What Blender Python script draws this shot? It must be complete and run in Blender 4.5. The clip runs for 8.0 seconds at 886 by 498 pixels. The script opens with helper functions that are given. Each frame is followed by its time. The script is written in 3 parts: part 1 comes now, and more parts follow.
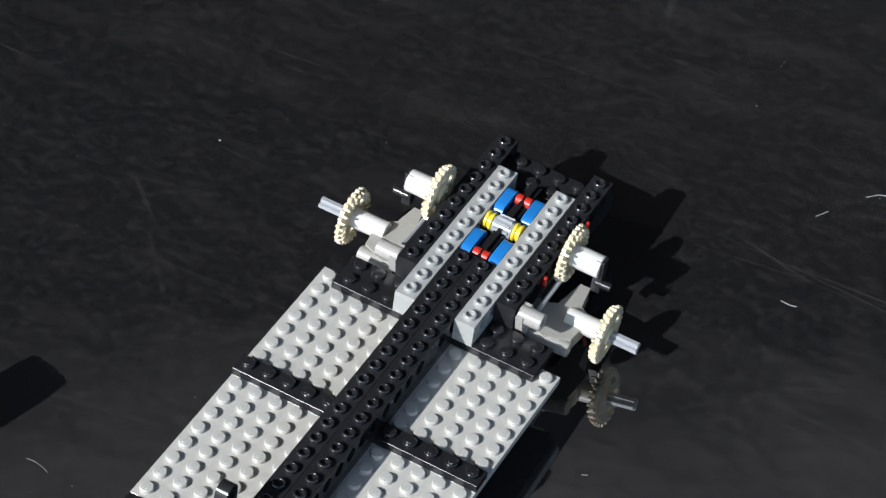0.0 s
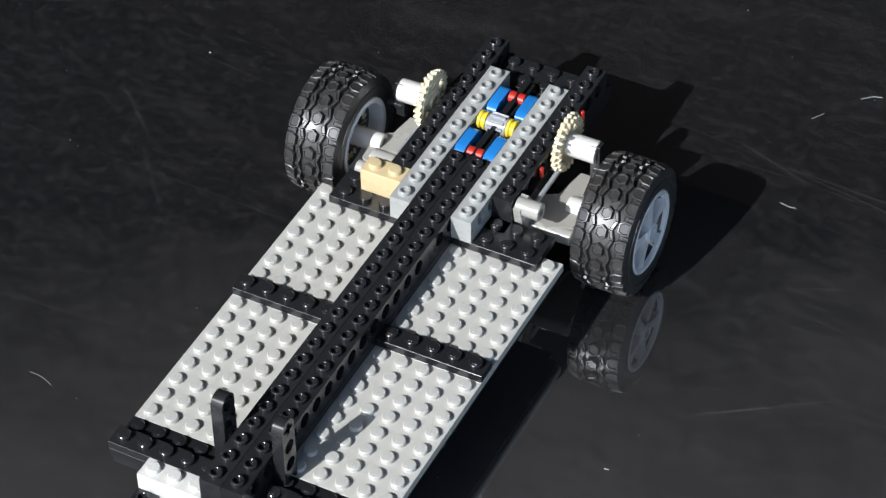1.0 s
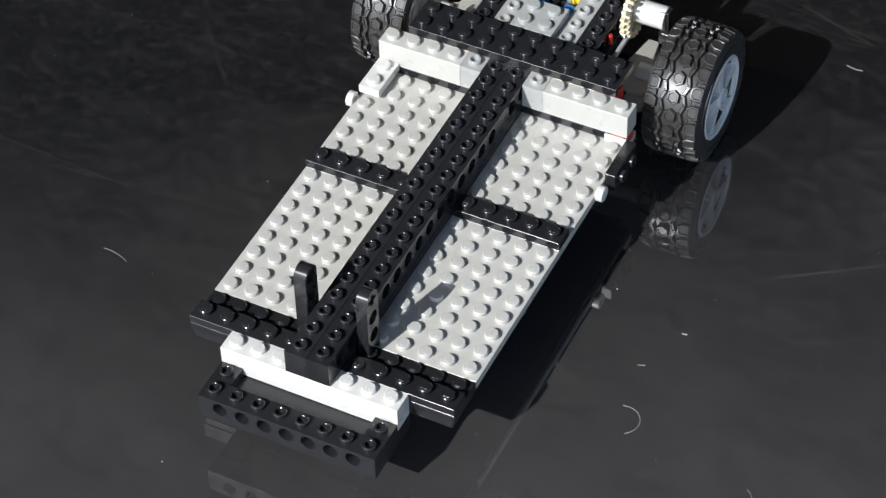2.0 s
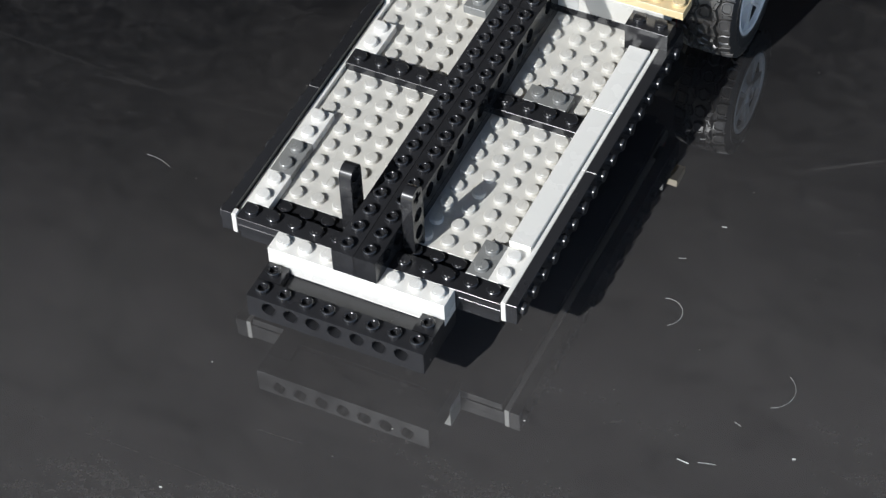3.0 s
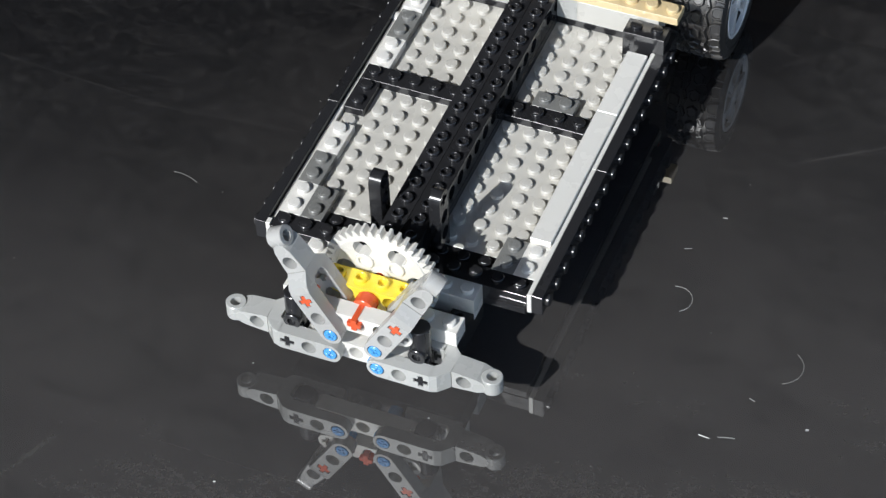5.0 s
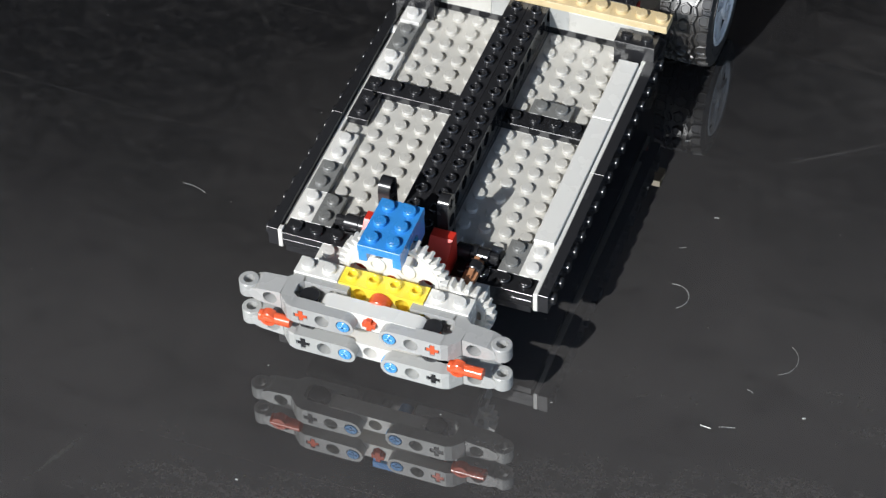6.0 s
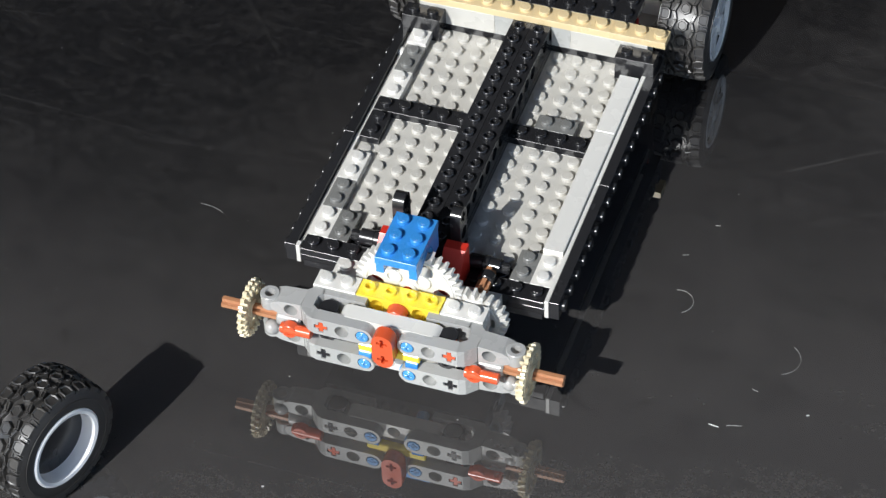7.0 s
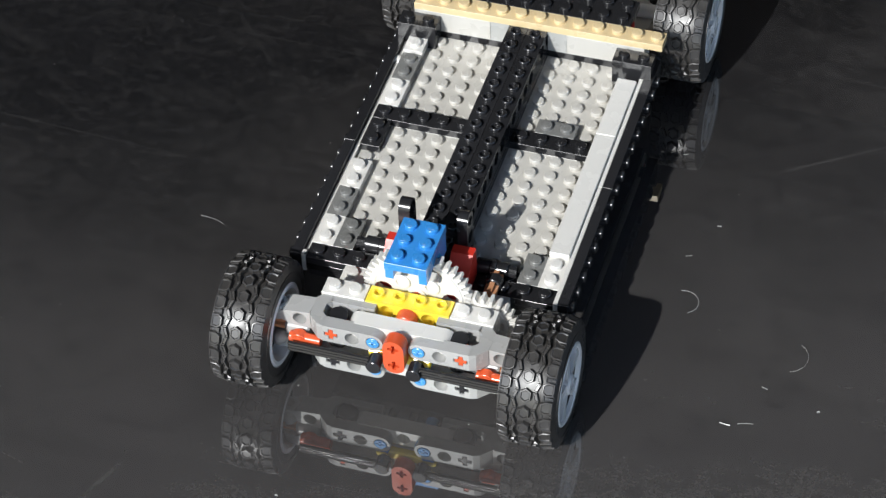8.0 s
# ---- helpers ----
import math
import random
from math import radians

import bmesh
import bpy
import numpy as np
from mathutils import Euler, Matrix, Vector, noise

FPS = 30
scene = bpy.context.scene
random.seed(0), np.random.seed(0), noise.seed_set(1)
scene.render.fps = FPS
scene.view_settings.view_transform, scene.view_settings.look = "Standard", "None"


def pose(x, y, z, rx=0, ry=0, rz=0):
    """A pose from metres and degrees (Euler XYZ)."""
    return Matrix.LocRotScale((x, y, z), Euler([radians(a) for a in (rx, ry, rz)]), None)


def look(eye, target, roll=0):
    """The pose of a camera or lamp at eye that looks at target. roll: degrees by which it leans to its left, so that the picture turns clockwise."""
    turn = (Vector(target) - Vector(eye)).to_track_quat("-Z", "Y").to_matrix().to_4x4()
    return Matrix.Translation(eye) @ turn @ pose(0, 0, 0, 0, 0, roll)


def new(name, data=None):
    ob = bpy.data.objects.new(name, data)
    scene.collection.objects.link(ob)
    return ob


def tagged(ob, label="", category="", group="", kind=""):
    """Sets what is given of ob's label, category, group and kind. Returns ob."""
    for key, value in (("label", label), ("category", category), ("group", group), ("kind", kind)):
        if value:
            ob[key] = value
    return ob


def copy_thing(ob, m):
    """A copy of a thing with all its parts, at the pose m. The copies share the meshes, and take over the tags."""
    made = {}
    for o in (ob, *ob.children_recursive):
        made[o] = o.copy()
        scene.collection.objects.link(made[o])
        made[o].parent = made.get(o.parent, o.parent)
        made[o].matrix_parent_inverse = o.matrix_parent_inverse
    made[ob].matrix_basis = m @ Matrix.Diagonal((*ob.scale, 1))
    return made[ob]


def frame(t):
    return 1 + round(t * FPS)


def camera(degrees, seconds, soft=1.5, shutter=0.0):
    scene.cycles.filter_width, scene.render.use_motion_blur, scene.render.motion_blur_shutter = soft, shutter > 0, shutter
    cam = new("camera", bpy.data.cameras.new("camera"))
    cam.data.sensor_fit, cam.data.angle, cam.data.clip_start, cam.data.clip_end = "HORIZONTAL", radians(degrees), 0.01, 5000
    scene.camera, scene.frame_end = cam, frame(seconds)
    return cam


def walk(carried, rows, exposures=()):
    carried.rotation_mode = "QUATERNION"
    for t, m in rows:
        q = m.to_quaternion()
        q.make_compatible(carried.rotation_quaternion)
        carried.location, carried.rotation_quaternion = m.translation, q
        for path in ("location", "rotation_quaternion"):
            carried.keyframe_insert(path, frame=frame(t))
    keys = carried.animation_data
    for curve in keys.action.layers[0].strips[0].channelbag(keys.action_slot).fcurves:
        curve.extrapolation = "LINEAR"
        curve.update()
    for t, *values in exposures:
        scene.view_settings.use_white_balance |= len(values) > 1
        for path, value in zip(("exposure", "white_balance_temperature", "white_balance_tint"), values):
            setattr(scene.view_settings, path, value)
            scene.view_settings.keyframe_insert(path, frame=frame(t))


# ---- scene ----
from mathutils.geometry import tessellate_polygon

STUD = 0.008            # one stud pitch in metres
TABLE = -1.75            # the table's surface, in studs
PLATE, BRICK = 0.4, 1.2  # heights in studs
FLOOR = 1.66            # top of the floor plates in studs
TOP = FLOOR + 1.6       # top of the central beams

cam = camera(18.413, 8.0, soft=1.4)
walk(cam, [
    (0.0, look((0.3520, -0.4660, 0.6835), (0.0573, 0.0485, 0.1465), -1.42)),
    (0.3, look((0.3573, -0.4718, 0.6695), (0.0618, 0.0511, 0.1411), -1.30)),
    (0.5, look((0.3490, -0.4774, 0.6684), (0.0645, 0.0489, 0.1373), -1.48)),
    (0.7, look((0.3407, -0.4780, 0.6691), (0.0640, 0.0442, 0.1299), -0.85)),
    (1.0, look((0.3314, -0.4829, 0.6723), (0.0604, 0.0308, 0.1220), -1.00)),
    (1.5, look((0.3187, -0.4889, 0.6749), (0.0533, 0.0096, 0.1083), -1.60)),
    (2.0, look((0.3056, -0.4971, 0.6720), (0.0489, -0.0055, 0.0954), -1.87)),
    (2.2, look((0.3030, -0.5001, 0.6718), (0.0482, -0.0122, 0.0912), -2.05)),
    (3.3, look((0.3005, -0.5212, 0.6759), (0.0490, -0.0454, 0.0840), -3.57)),
    (3.5, look((0.2990, -0.5252, 0.6794), (0.0490, -0.0486, 0.0875), -3.62)),
    (4.0, look((0.2951, -0.5405, 0.6888), (0.0506, -0.0573, 0.1000), -3.59)),
    (4.5, look((0.2896, -0.5568, 0.6987), (0.0526, -0.0678, 0.1116), -3.47)),
    (6.0, look((0.2620, -0.6135, 0.7330), (0.0571, -0.1053, 0.1501), -2.21)),
    (6.5, look((0.2685, -0.6312, 0.7459), (0.0608, -0.1199, 0.1667), -2.99)),
    (7.0, look((0.2614, -0.6470, 0.7530), (0.0599, -0.1293, 0.1773), -2.98)),
    (7.5, look((0.2461, -0.6522, 0.7476), (0.0545, -0.1278, 0.1746), -2.85)),
    (8.0, look((0.2375, -0.6616, 0.7474), (0.0527, -0.1319, 0.1772), -2.78)),
], exposures=[(0.0, 0.07, 5900, 8), (2.2, 0.05, 6000, 8), (3.4, 0.0, 6050, 8), (4.2, -0.09, 6050, 8), (8.0, -0.04, 6150, 8)])

# ---- world and sun ----
SUN_WAY = Vector((0.385, 1.28, -1.0)).normalized()   # the way that sunlight travels
world = bpy.data.worlds.new("sky")
scene.world = world
world.use_nodes = True
wn, wl = world.node_tree.nodes, world.node_tree.links
sky = wn.new("ShaderNodeTexSky")
sky.sky_type = "NISHITA"
sky.sun_disc = False
sky.sun_elevation = math.asin(-SUN_WAY.z)
sky.sun_rotation = math.atan2(-SUN_WAY.x, -SUN_WAY.y)
wl.new(sky.outputs[0], wn["Background"].inputs[0])
wn["Background"].inputs[1].default_value = 0.15
sun = new("sun", bpy.data.lights.new("sun", "SUN"))
sun.data.energy, sun.data.angle, sun.data.color = 4.25, radians(0.5), (1.0, 0.965, 0.915)
sun.rotation_euler = SUN_WAY.to_track_quat("-Z", "Y").to_euler()
sun.location = (-0.3, -0.9, 1.2)


# ---- materials ----
def material(name):
    m = bpy.data.materials.new(name)
    m.use_nodes = True
    return m, m.node_tree.nodes, m.node_tree.links, m.node_tree.nodes["Principled BSDF"]


def mix_colour(nodes, links, fac, a, b):
    mx = nodes.new("ShaderNodeMix")
    mx.data_type = "RGBA"
    if isinstance(fac, float):
        mx.inputs[0].default_value = fac
    else:
        links.new(fac, mx.inputs[0])
    for sock, v in ((mx.inputs[6], a), (mx.inputs[7], b)):
        if isinstance(v, tuple):
            sock.default_value = (*v, 1)
        else:
            links.new(v, sock)
    return mx.outputs[2]


def ramp(nodes, links, src, lo, hi, a=0.0, b=1.0):
    r = nodes.new("ShaderNodeMapRange")
    r.inputs[1].default_value, r.inputs[2].default_value = lo, hi
    r.inputs[3].default_value, r.inputs[4].default_value = a, b
    links.new(src, r.inputs[0])
    return r.outputs[0]


def noise_node(nodes, links, coord, scale, detail=4.0):
    n = nodes.new("ShaderNodeTexNoise")
    n.inputs["Scale"].default_value, n.inputs["Detail"].default_value = scale, detail
    links.new(coord, n.inputs["Vector"])
    return n.outputs[0]


def plastic(name, colour, rough=0.22, vary=0.06, dust=0.03):
    """Moulded ABS: slight shade differences from piece to piece, handling scuffs, faint sink marks."""
    m, n, l, b = material(name)
    co = n.new("ShaderNodeTexCoord").outputs["Object"]
    info = n.new("ShaderNodeObjectInfo")
    grain = noise_node(n, l, co, 900.0, 3.0)
    blot = noise_node(n, l, co, 90.0, 3.0)
    dark = tuple(c * (1 - vary * 2) for c in colour)
    lite = tuple(min(1, c * (1 + vary)) for c in colour)
    per = mix_colour(n, l, info.outputs["Random"], dark, lite)
    scuff = ramp(n, l, grain, 0.62, 0.8, 0.0, dust * 4)
    l.new(mix_colour(n, l, scuff, per, tuple(min(1, c * 0.7 + 0.12) for c in colour)), b.inputs["Base Color"])
    l.new(ramp(n, l, blot, 0.3, 0.75, rough * 0.75, rough * 1.5), b.inputs["Roughness"])
    bump = n.new("ShaderNodeBump")
    bump.inputs["Strength"].default_value, bump.inputs["Distance"].default_value = 0.12, 0.0002
    l.new(blot, bump.inputs["Height"])
    l.new(bump.outputs[0], b.inputs["Normal"])
    b.inputs["IOR"].default_value = 1.53
    return m


WHITE = plastic("white_plastic", (0.80, 0.78, 0.73), 0.25, 0.03)
OLDWHITE = plastic("old_white_plastic", (0.62, 0.60, 0.55), 0.28, 0.03)
BLACK = plastic("black_plastic", (0.023, 0.023, 0.025), 0.2, 0.1, 0.008)
LGREY = plastic("light_grey_plastic", (0.47, 0.47, 0.45), 0.25, 0.05)
ARMGREY = plastic("warm_grey_plastic", (0.46, 0.44, 0.40), 0.3, 0.05)
MGREY = plastic("bluish_grey_plastic", (0.45, 0.445, 0.43), 0.25, 0.05)
DGREY = plastic("dark_grey_plastic", (0.21, 0.21, 0.20), 0.25, 0.05)
TAN = plastic("tan_plastic", (0.76, 0.60, 0.34), 0.28, 0.04)
CREAM = plastic("cream_plastic", (0.80, 0.70, 0.48), 0.3, 0.04)
RED = plastic("red_plastic", (0.62, 0.035, 0.02), 0.36, 0.05)
ORANGE = plastic("orange_red_plastic", (0.75, 0.11, 0.035), 0.22, 0.05)
BLOCKBLUE = plastic("bright_blue_plastic", (0.055, 0.31, 0.78), 0.24, 0.05)
BLUE = plastic("blue_plastic", (0.035, 0.25, 0.70), 0.2, 0.05)
AZURE = plastic("light_blue_plastic", (0.10, 0.38, 0.80), 0.2, 0.05)
YELLOW = plastic("yellow_plastic", (0.95, 0.74, 0.06), 0.2, 0.04)
COPPER = plastic("tan_brown_axle_plastic", (0.55, 0.26, 0.13), 0.25, 0.05)
STEEL = plastic("silver_grey_plastic", (0.42, 0.43, 0.45), 0.25, 0.05)
RIMGREY = plastic("rim_grey_plastic", (0.86, 0.86, 0.87), 0.2, 0.03)


def rubber():
    m, n, l, b = material("tyre_rubber")
    co = n.new("ShaderNodeTexCoord").outputs["Object"]
    blot = noise_node(n, l, co, 220.0, 4.0)
    l.new(mix_colour(n, l, blot, (0.026, 0.0245, 0.023), (0.054, 0.050, 0.047)), b.inputs["Base Color"])
    l.new(ramp(n, l, blot, 0.3, 0.7, 0.32, 0.45), b.inputs["Roughness"])
    b.inputs["IOR"].default_value = 1.75
    return m


RUBBER = rubber()


def lacquer():
    """Black glossy table top: fine dust specks, long hairline scratches, soft smears."""
    m, n, l, b = material("black_lacquer")
    co = n.new("ShaderNodeTexCoord").outputs["Object"]
    smear = noise_node(n, l, co, 7.0, 5.0)
    fine = noise_node(n, l, co, 420.0, 6.0)
    # light gradient put in the colour, brighter to one front corner, cloudy wiped patches
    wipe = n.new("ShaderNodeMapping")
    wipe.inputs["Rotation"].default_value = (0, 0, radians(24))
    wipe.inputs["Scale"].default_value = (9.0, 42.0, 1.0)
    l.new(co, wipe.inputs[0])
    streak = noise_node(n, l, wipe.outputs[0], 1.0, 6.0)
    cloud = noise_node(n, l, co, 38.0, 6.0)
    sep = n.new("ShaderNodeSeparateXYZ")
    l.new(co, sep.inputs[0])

    def fma(x, k, y):
        q = n.new("ShaderNodeMath")
        q.operation = "MULTIPLY_ADD"
        l.new(x, q.inputs[0])
        q.inputs[1].default_value = k
        if isinstance(y, float):
            q.inputs[2].default_value = y
        else:
            l.new(y, q.inputs[2])
        return q.outputs[0]

    light_grade = fma(sep.outputs[0], -0.36, fma(sep.outputs[1], 0.92, fma(smear, 0.16, fma(cloud, 0.06, fma(streak, 0.12, -0.19)))))
    base = mix_colour(n, l, ramp(n, l, light_grade, 0.14, -0.20), (0.011, 0.011, 0.012), (0.118, 0.111, 0.107))
    base = mix_colour(n, l, ramp(n, l, fine, 0.45, 0.85, 0.0, 0.35), base, (0.055, 0.053, 0.052))
    mottle = noise_node(n, l, co, 700.0, 8.0)
    base = mix_colour(n, l, ramp(n, l, mottle, 0.62, 0.36, 0.0, 0.22), base, (0.012, 0.012, 0.013))
    base = mix_colour(n, l, ramp(n, l, streak, 0.55, 0.75, 0.0, 0.25), base, (0.060, 0.057, 0.055))
    # wiped smears and finger marks
    for ang, sc, amount in ((-52.0, (45.0, 90.0, 1.0), 0.10), (35.0, (150.0, 240.0, 1.0), 0.16)):
        rub = n.new("ShaderNodeMapping")
        rub.inputs["Rotation"].default_value = (0, 0, radians(ang))
        rub.inputs["Scale"].default_value = sc
        l.new(co, rub.inputs[0])
        marks = noise_node(n, l, rub.outputs[0], 1.0, 7.0)
        base = mix_colour(n, l, ramp(n, l, marks, 0.50, 0.70, 0.0, amount), base, (0.085, 0.080, 0.077))
        base = mix_colour(n, l, ramp(n, l, marks, 0.46, 0.28, 0.0, amount * 1.6), base, (0.012, 0.012, 0.013))
    # dust specks, a few large and many fine
    for scale, r0, r1, few, tone in ((75.0, 0.030, 0.018, 0.86, (0.42, 0.41, 0.38)), (210.0, 0.075, 0.045, 0.87, (0.17, 0.165, 0.155))):
        vor = n.new("ShaderNodeTexVoronoi")
        vor.inputs["Scale"].default_value = scale
        l.new(co, vor.inputs["Vector"])
        speck = ramp(n, l, vor.outputs["Distance"], r0, r1)
        pick = n.new("ShaderNodeSeparateColor")
        l.new(vor.outputs["Color"], pick.inputs[0])
        mul = n.new("ShaderNodeMath")
        mul.operation = "MULTIPLY"
        l.new(speck, mul.inputs[0])
        l.new(ramp(n, l, pick.outputs[0], few, 0.97), mul.inputs[1])
        base = mix_colour(n, l, mul.outputs[0], base, tone)
    # hairline scratches: stretched waves in three directions
    for ang, sc in ((9.0, 5.5), (-38.0, 4.0), (63.0, 3.3)):
        mp = n.new("ShaderNodeMapping")
        mp.inputs["Rotation"].default_value = (0, 0, radians(ang))
        mp.inputs["Scale"].default_value = (0.35, 3.0, 1.0)
        l.new(co, mp.inputs[0])
        v2 = n.new("ShaderNodeTexVoronoi")
        v2.feature = "DISTANCE_TO_EDGE"
        v2.inputs["Scale"].default_value = sc
        l.new(mp.outputs[0], v2.inputs["Vector"])
        line = ramp(n, l, v2.outputs["Distance"], 0.0022, 0.0004)
        brk = noise_node(n, l, mp.outputs[0], sc * 3.1, 2.0)
        mm = n.new("ShaderNodeMath")
        mm.operation = "MULTIPLY"
        l.new(line, mm.inputs[0])
        l.new(ramp(n, l, brk, 0.48, 0.75, 0.0, 0.42), mm.inputs[1])
        base = mix_colour(n, l, mm.outputs[0], base, (0.13, 0.125, 0.12))
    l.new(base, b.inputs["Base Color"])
    l.new(ramp(n, l, smear, 0.3, 0.8, 0.012, 0.03), b.inputs["Roughness"])
    b.inputs["IOR"].default_value = 2.45
    return m


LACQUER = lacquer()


# ---- mesh building, in studs ----
class Form:
    """Collects faces in studs; part() turns them into one mesh in metres."""

    def __init__(self):
        self.v, self.f, self.s = [], [], []

    def add(self, verts, faces, smooth=False, m=None):
        k = len(self.v)
        self.v += [tuple(m @ Vector(p)) if m is not None else tuple(p) for p in verts]
        self.f += [tuple(i + k for i in f) for f in faces]
        self.s += [smooth] * len(faces)
        return self

    def box(self, x0, x1, y0, y1, z0, z1, c=0.011, m=None):
        """A block with chamfered edges."""
        lo, hi = (x0, y0, z0), (x1, y1, z1)
        vs, ix = [], {}
        for sx in (0, 1):
            for sy in (0, 1):
                for sz in (0, 1):
                    sg = (sx, sy, sz)
                    for k in range(3):
                        p = []
                        for a in range(3):
                            e = hi[a] if sg[a] else lo[a]
                            p.append(e if a == k else e + (-c if sg[a] else c))
                        ix[(sg, k)] = len(vs)
                        vs.append(p)
        fs = []
        for k in range(3):
            a, b = [q for q in range(3) if q != k]
            for s in (0, 1):
                ring = []
                for u, w in ((0, 0), (1, 0), (1, 1), (0, 1)):
                    sg = [0, 0, 0]
                    sg[k], sg[a], sg[b] = s, u, w
                    ring.append(ix[(tuple(sg), k)])
                fs.append(ring)
            for u in (0, 1):
                for w in (0, 1):
                    s0, s1 = [0, 0, 0], [0, 0, 0]
                    s0[a] = s1[a] = u
                    s0[b] = s1[b] = w
                    s1[k] = 1
                    fs.append([ix[(tuple(s0), a)], ix[(tuple(s1), a)], ix[(tuple(s1), b)], ix[(tuple(s0), b)]])
        for sg in [(i, j, k) for i in (0, 1) for j in (0, 1) for k in (0, 1)]:
            fs.append([ix[(sg, 0)], ix[(sg, 1)], ix[(sg, 2)]])
        return self.add(vs, fs, False, m)

    def turn(self, profile, at=(0, 0, 0), axis="z", n=16, smooth=True):
        """A profile of (radius, height) turned round an axis through at."""
        vs, fs, rings = [], [], []
        for r, h in profile:
            if r < 1e-6:
                rings.append([len(vs)])
                vs.append((0, 0, h))
            else:
                rings.append(list(range(len(vs), len(vs) + n)))
                vs += [(r * math.cos(2 * math.pi * i / n), r * math.sin(2 * math.pi * i / n), h) for i in range(n)]
        for a, b in zip(rings, rings[1:]):
            for i in range(n):
                j = (i + 1) % n
                q = [a[i % len(a)], a[j % len(a)], b[j % len(b)], b[i % len(b)]]
                q = list(dict.fromkeys(q))
                if len(q) > 2:
                    fs.append(q)
        rot = {"z": Matrix(), "x": pose(0, 0, 0, 0, 90, 0), "y": pose(0, 0, 0, -90, 0, 0)}[axis]
        return self.add(vs, fs, smooth, Matrix.Translation(at) @ rot)

    def rod(self, r, at, axis, h0, h1, n=16, c=0.03):
        return self.turn([(0, h0), (r - c, h0), (r, h0 + c), (r, h1 - c), (r - c, h1), (0, h1)], at, axis, n)

    def pipe(self, r, hole, at, axis, h0, h1, n=16, c=0.03):
        return self.turn([(hole, h0), (r - c, h0), (r, h0 + c), (r, h1 - c), (r - c, h1), (hole, h1), (hole, h0)], at, axis, n)

    def stud(self, x, y, z, hollow=False, axis="z"):
        if hollow:
            pr = [(0.30, 0), (0.30, 0.17), (0.27, 0.21), (0.20, 0.21), (0.18, 0.19), (0.18, 0.02), (0, 0.02)]
        else:
            pr = [(0.30, 0), (0.30, 0.175), (0.265, 0.21), (0, 0.21)]
            if axis == "z":     # the moulded mark on top, as two plain bars
                for dx in (-0.07, 0.07):
                    self.box(x + dx - 0.045, x + dx + 0.045, y - 0.16, y + 0.16, z + 0.2, z + 0.218, 0.006)
        return self.turn(pr, (x, y, z), axis, 14)

    def slab(self, outer, holes, t0, t1, m=None):
        """A flat outline in x, y with holes, extruded along z from t0 to t1."""
        loops = [[Vector((p[0], p[1], 0)) for p in lp] for lp in [outer, *holes]]
        flat = [p for lp in loops for p in lp]
        tris = tessellate_polygon(loops)
        k = len(flat)
        vs = [(p.x, p.y, t0) for p in flat] + [(p.x, p.y, t1) for p in flat]
        fs = [tuple(t) for t in tris] + [tuple(i + k for i in reversed(t)) for t in tris]
        self.add(vs, fs, False, m)
        for lp in loops:
            q = len(lp)
            vs = [(p.x, p.y, t0) for p in lp] + [(p.x, p.y, t1) for p in lp]
            self.add(vs, [(i, (i + 1) % q, (i + 1) % q + q, i + q) for i in range(q)], q > 10, m)
        return self


def ring(x, y, r, n=16):
    return [(x + r * math.cos(2 * math.pi * i / n), y + r * math.sin(2 * math.pi * i / n)) for i in range(n)]


def cross_hole(x, y, r=0.3, w=0.11):
    pts = [(w, r), (w, w), (r, w), (r, -w), (w, -w), (w, -r), (-w, -r), (-w, -w), (-r, -w), (-r, w), (-w, w), (-w, r)]
    return [(x + a, y + b) for a, b in pts]


def capsule(points, r, n=8):
    """The outline round a chain of points, as a hull of circles for a straight chain."""
    (x0, y0), (x1, y1) = points[0], points[-1]
    a = math.atan2(y1 - y0, x1 - x0)
    out = []
    for i in range(n + 1):
        t = a - math.pi / 2 + math.pi * i / n
        out.append((x1 + r * math.cos(t), y1 + r * math.sin(t)))
    for i in range(n + 1):
        t = a + math.pi / 2 + math.pi * i / n
        out.append((x0 + r * math.cos(t), y0 + r * math.sin(t)))
    return out


def part(name, form, mat, parent, label="", kind=""):
    me = bpy.data.meshes.new(name)
    me.from_pydata([(x * STUD, y * STUD, z * STUD) for x, y, z in form.v], [], form.f)
    me.polygons.foreach_set("use_smooth", form.s)
    bm = bmesh.new()
    bm.from_mesh(me)
    bmesh.ops.remove_doubles(bm, verts=bm.verts, dist=1e-6)
    bmesh.ops.recalc_face_normals(bm, faces=bm.faces)
    for e in bm.edges:
        if len(e.link_faces) == 2 and e.calc_face_angle(0) > radians(35):
            e.smooth = False
    bm.to_mesh(me)
    bm.free()
    me.materials.append(mat)
    ob = new(name, me)
    if parent is not None:
        ob.parent = parent
    return tagged(ob, label, kind=kind)


def thing(name, label, category, group="", at=(0, 0, 0)):
    """An empty at a place in studs, to hold parts."""
    ob = tagged(new(name), label, category, group)
    ob.empty_display_size = 0.01
    ob.location = Vector(at) * STUD
    return ob


def plate_form(x0, x1, y0, y1, top, h=PLATE, hollow=False, skip=()):
    """A plate or brick with studs on every cell but those in skip."""
    f = Form().box(x0, x1, y0, y1, top - h, top)
    for i in range(round(x1 - x0)):
        for j in range(round(y1 - y0)):
            x, y = x0 + i + 0.5, y0 + j + 0.5
            if (x, y) not in skip:
                f.stud(x, y, top, hollow)
    return f


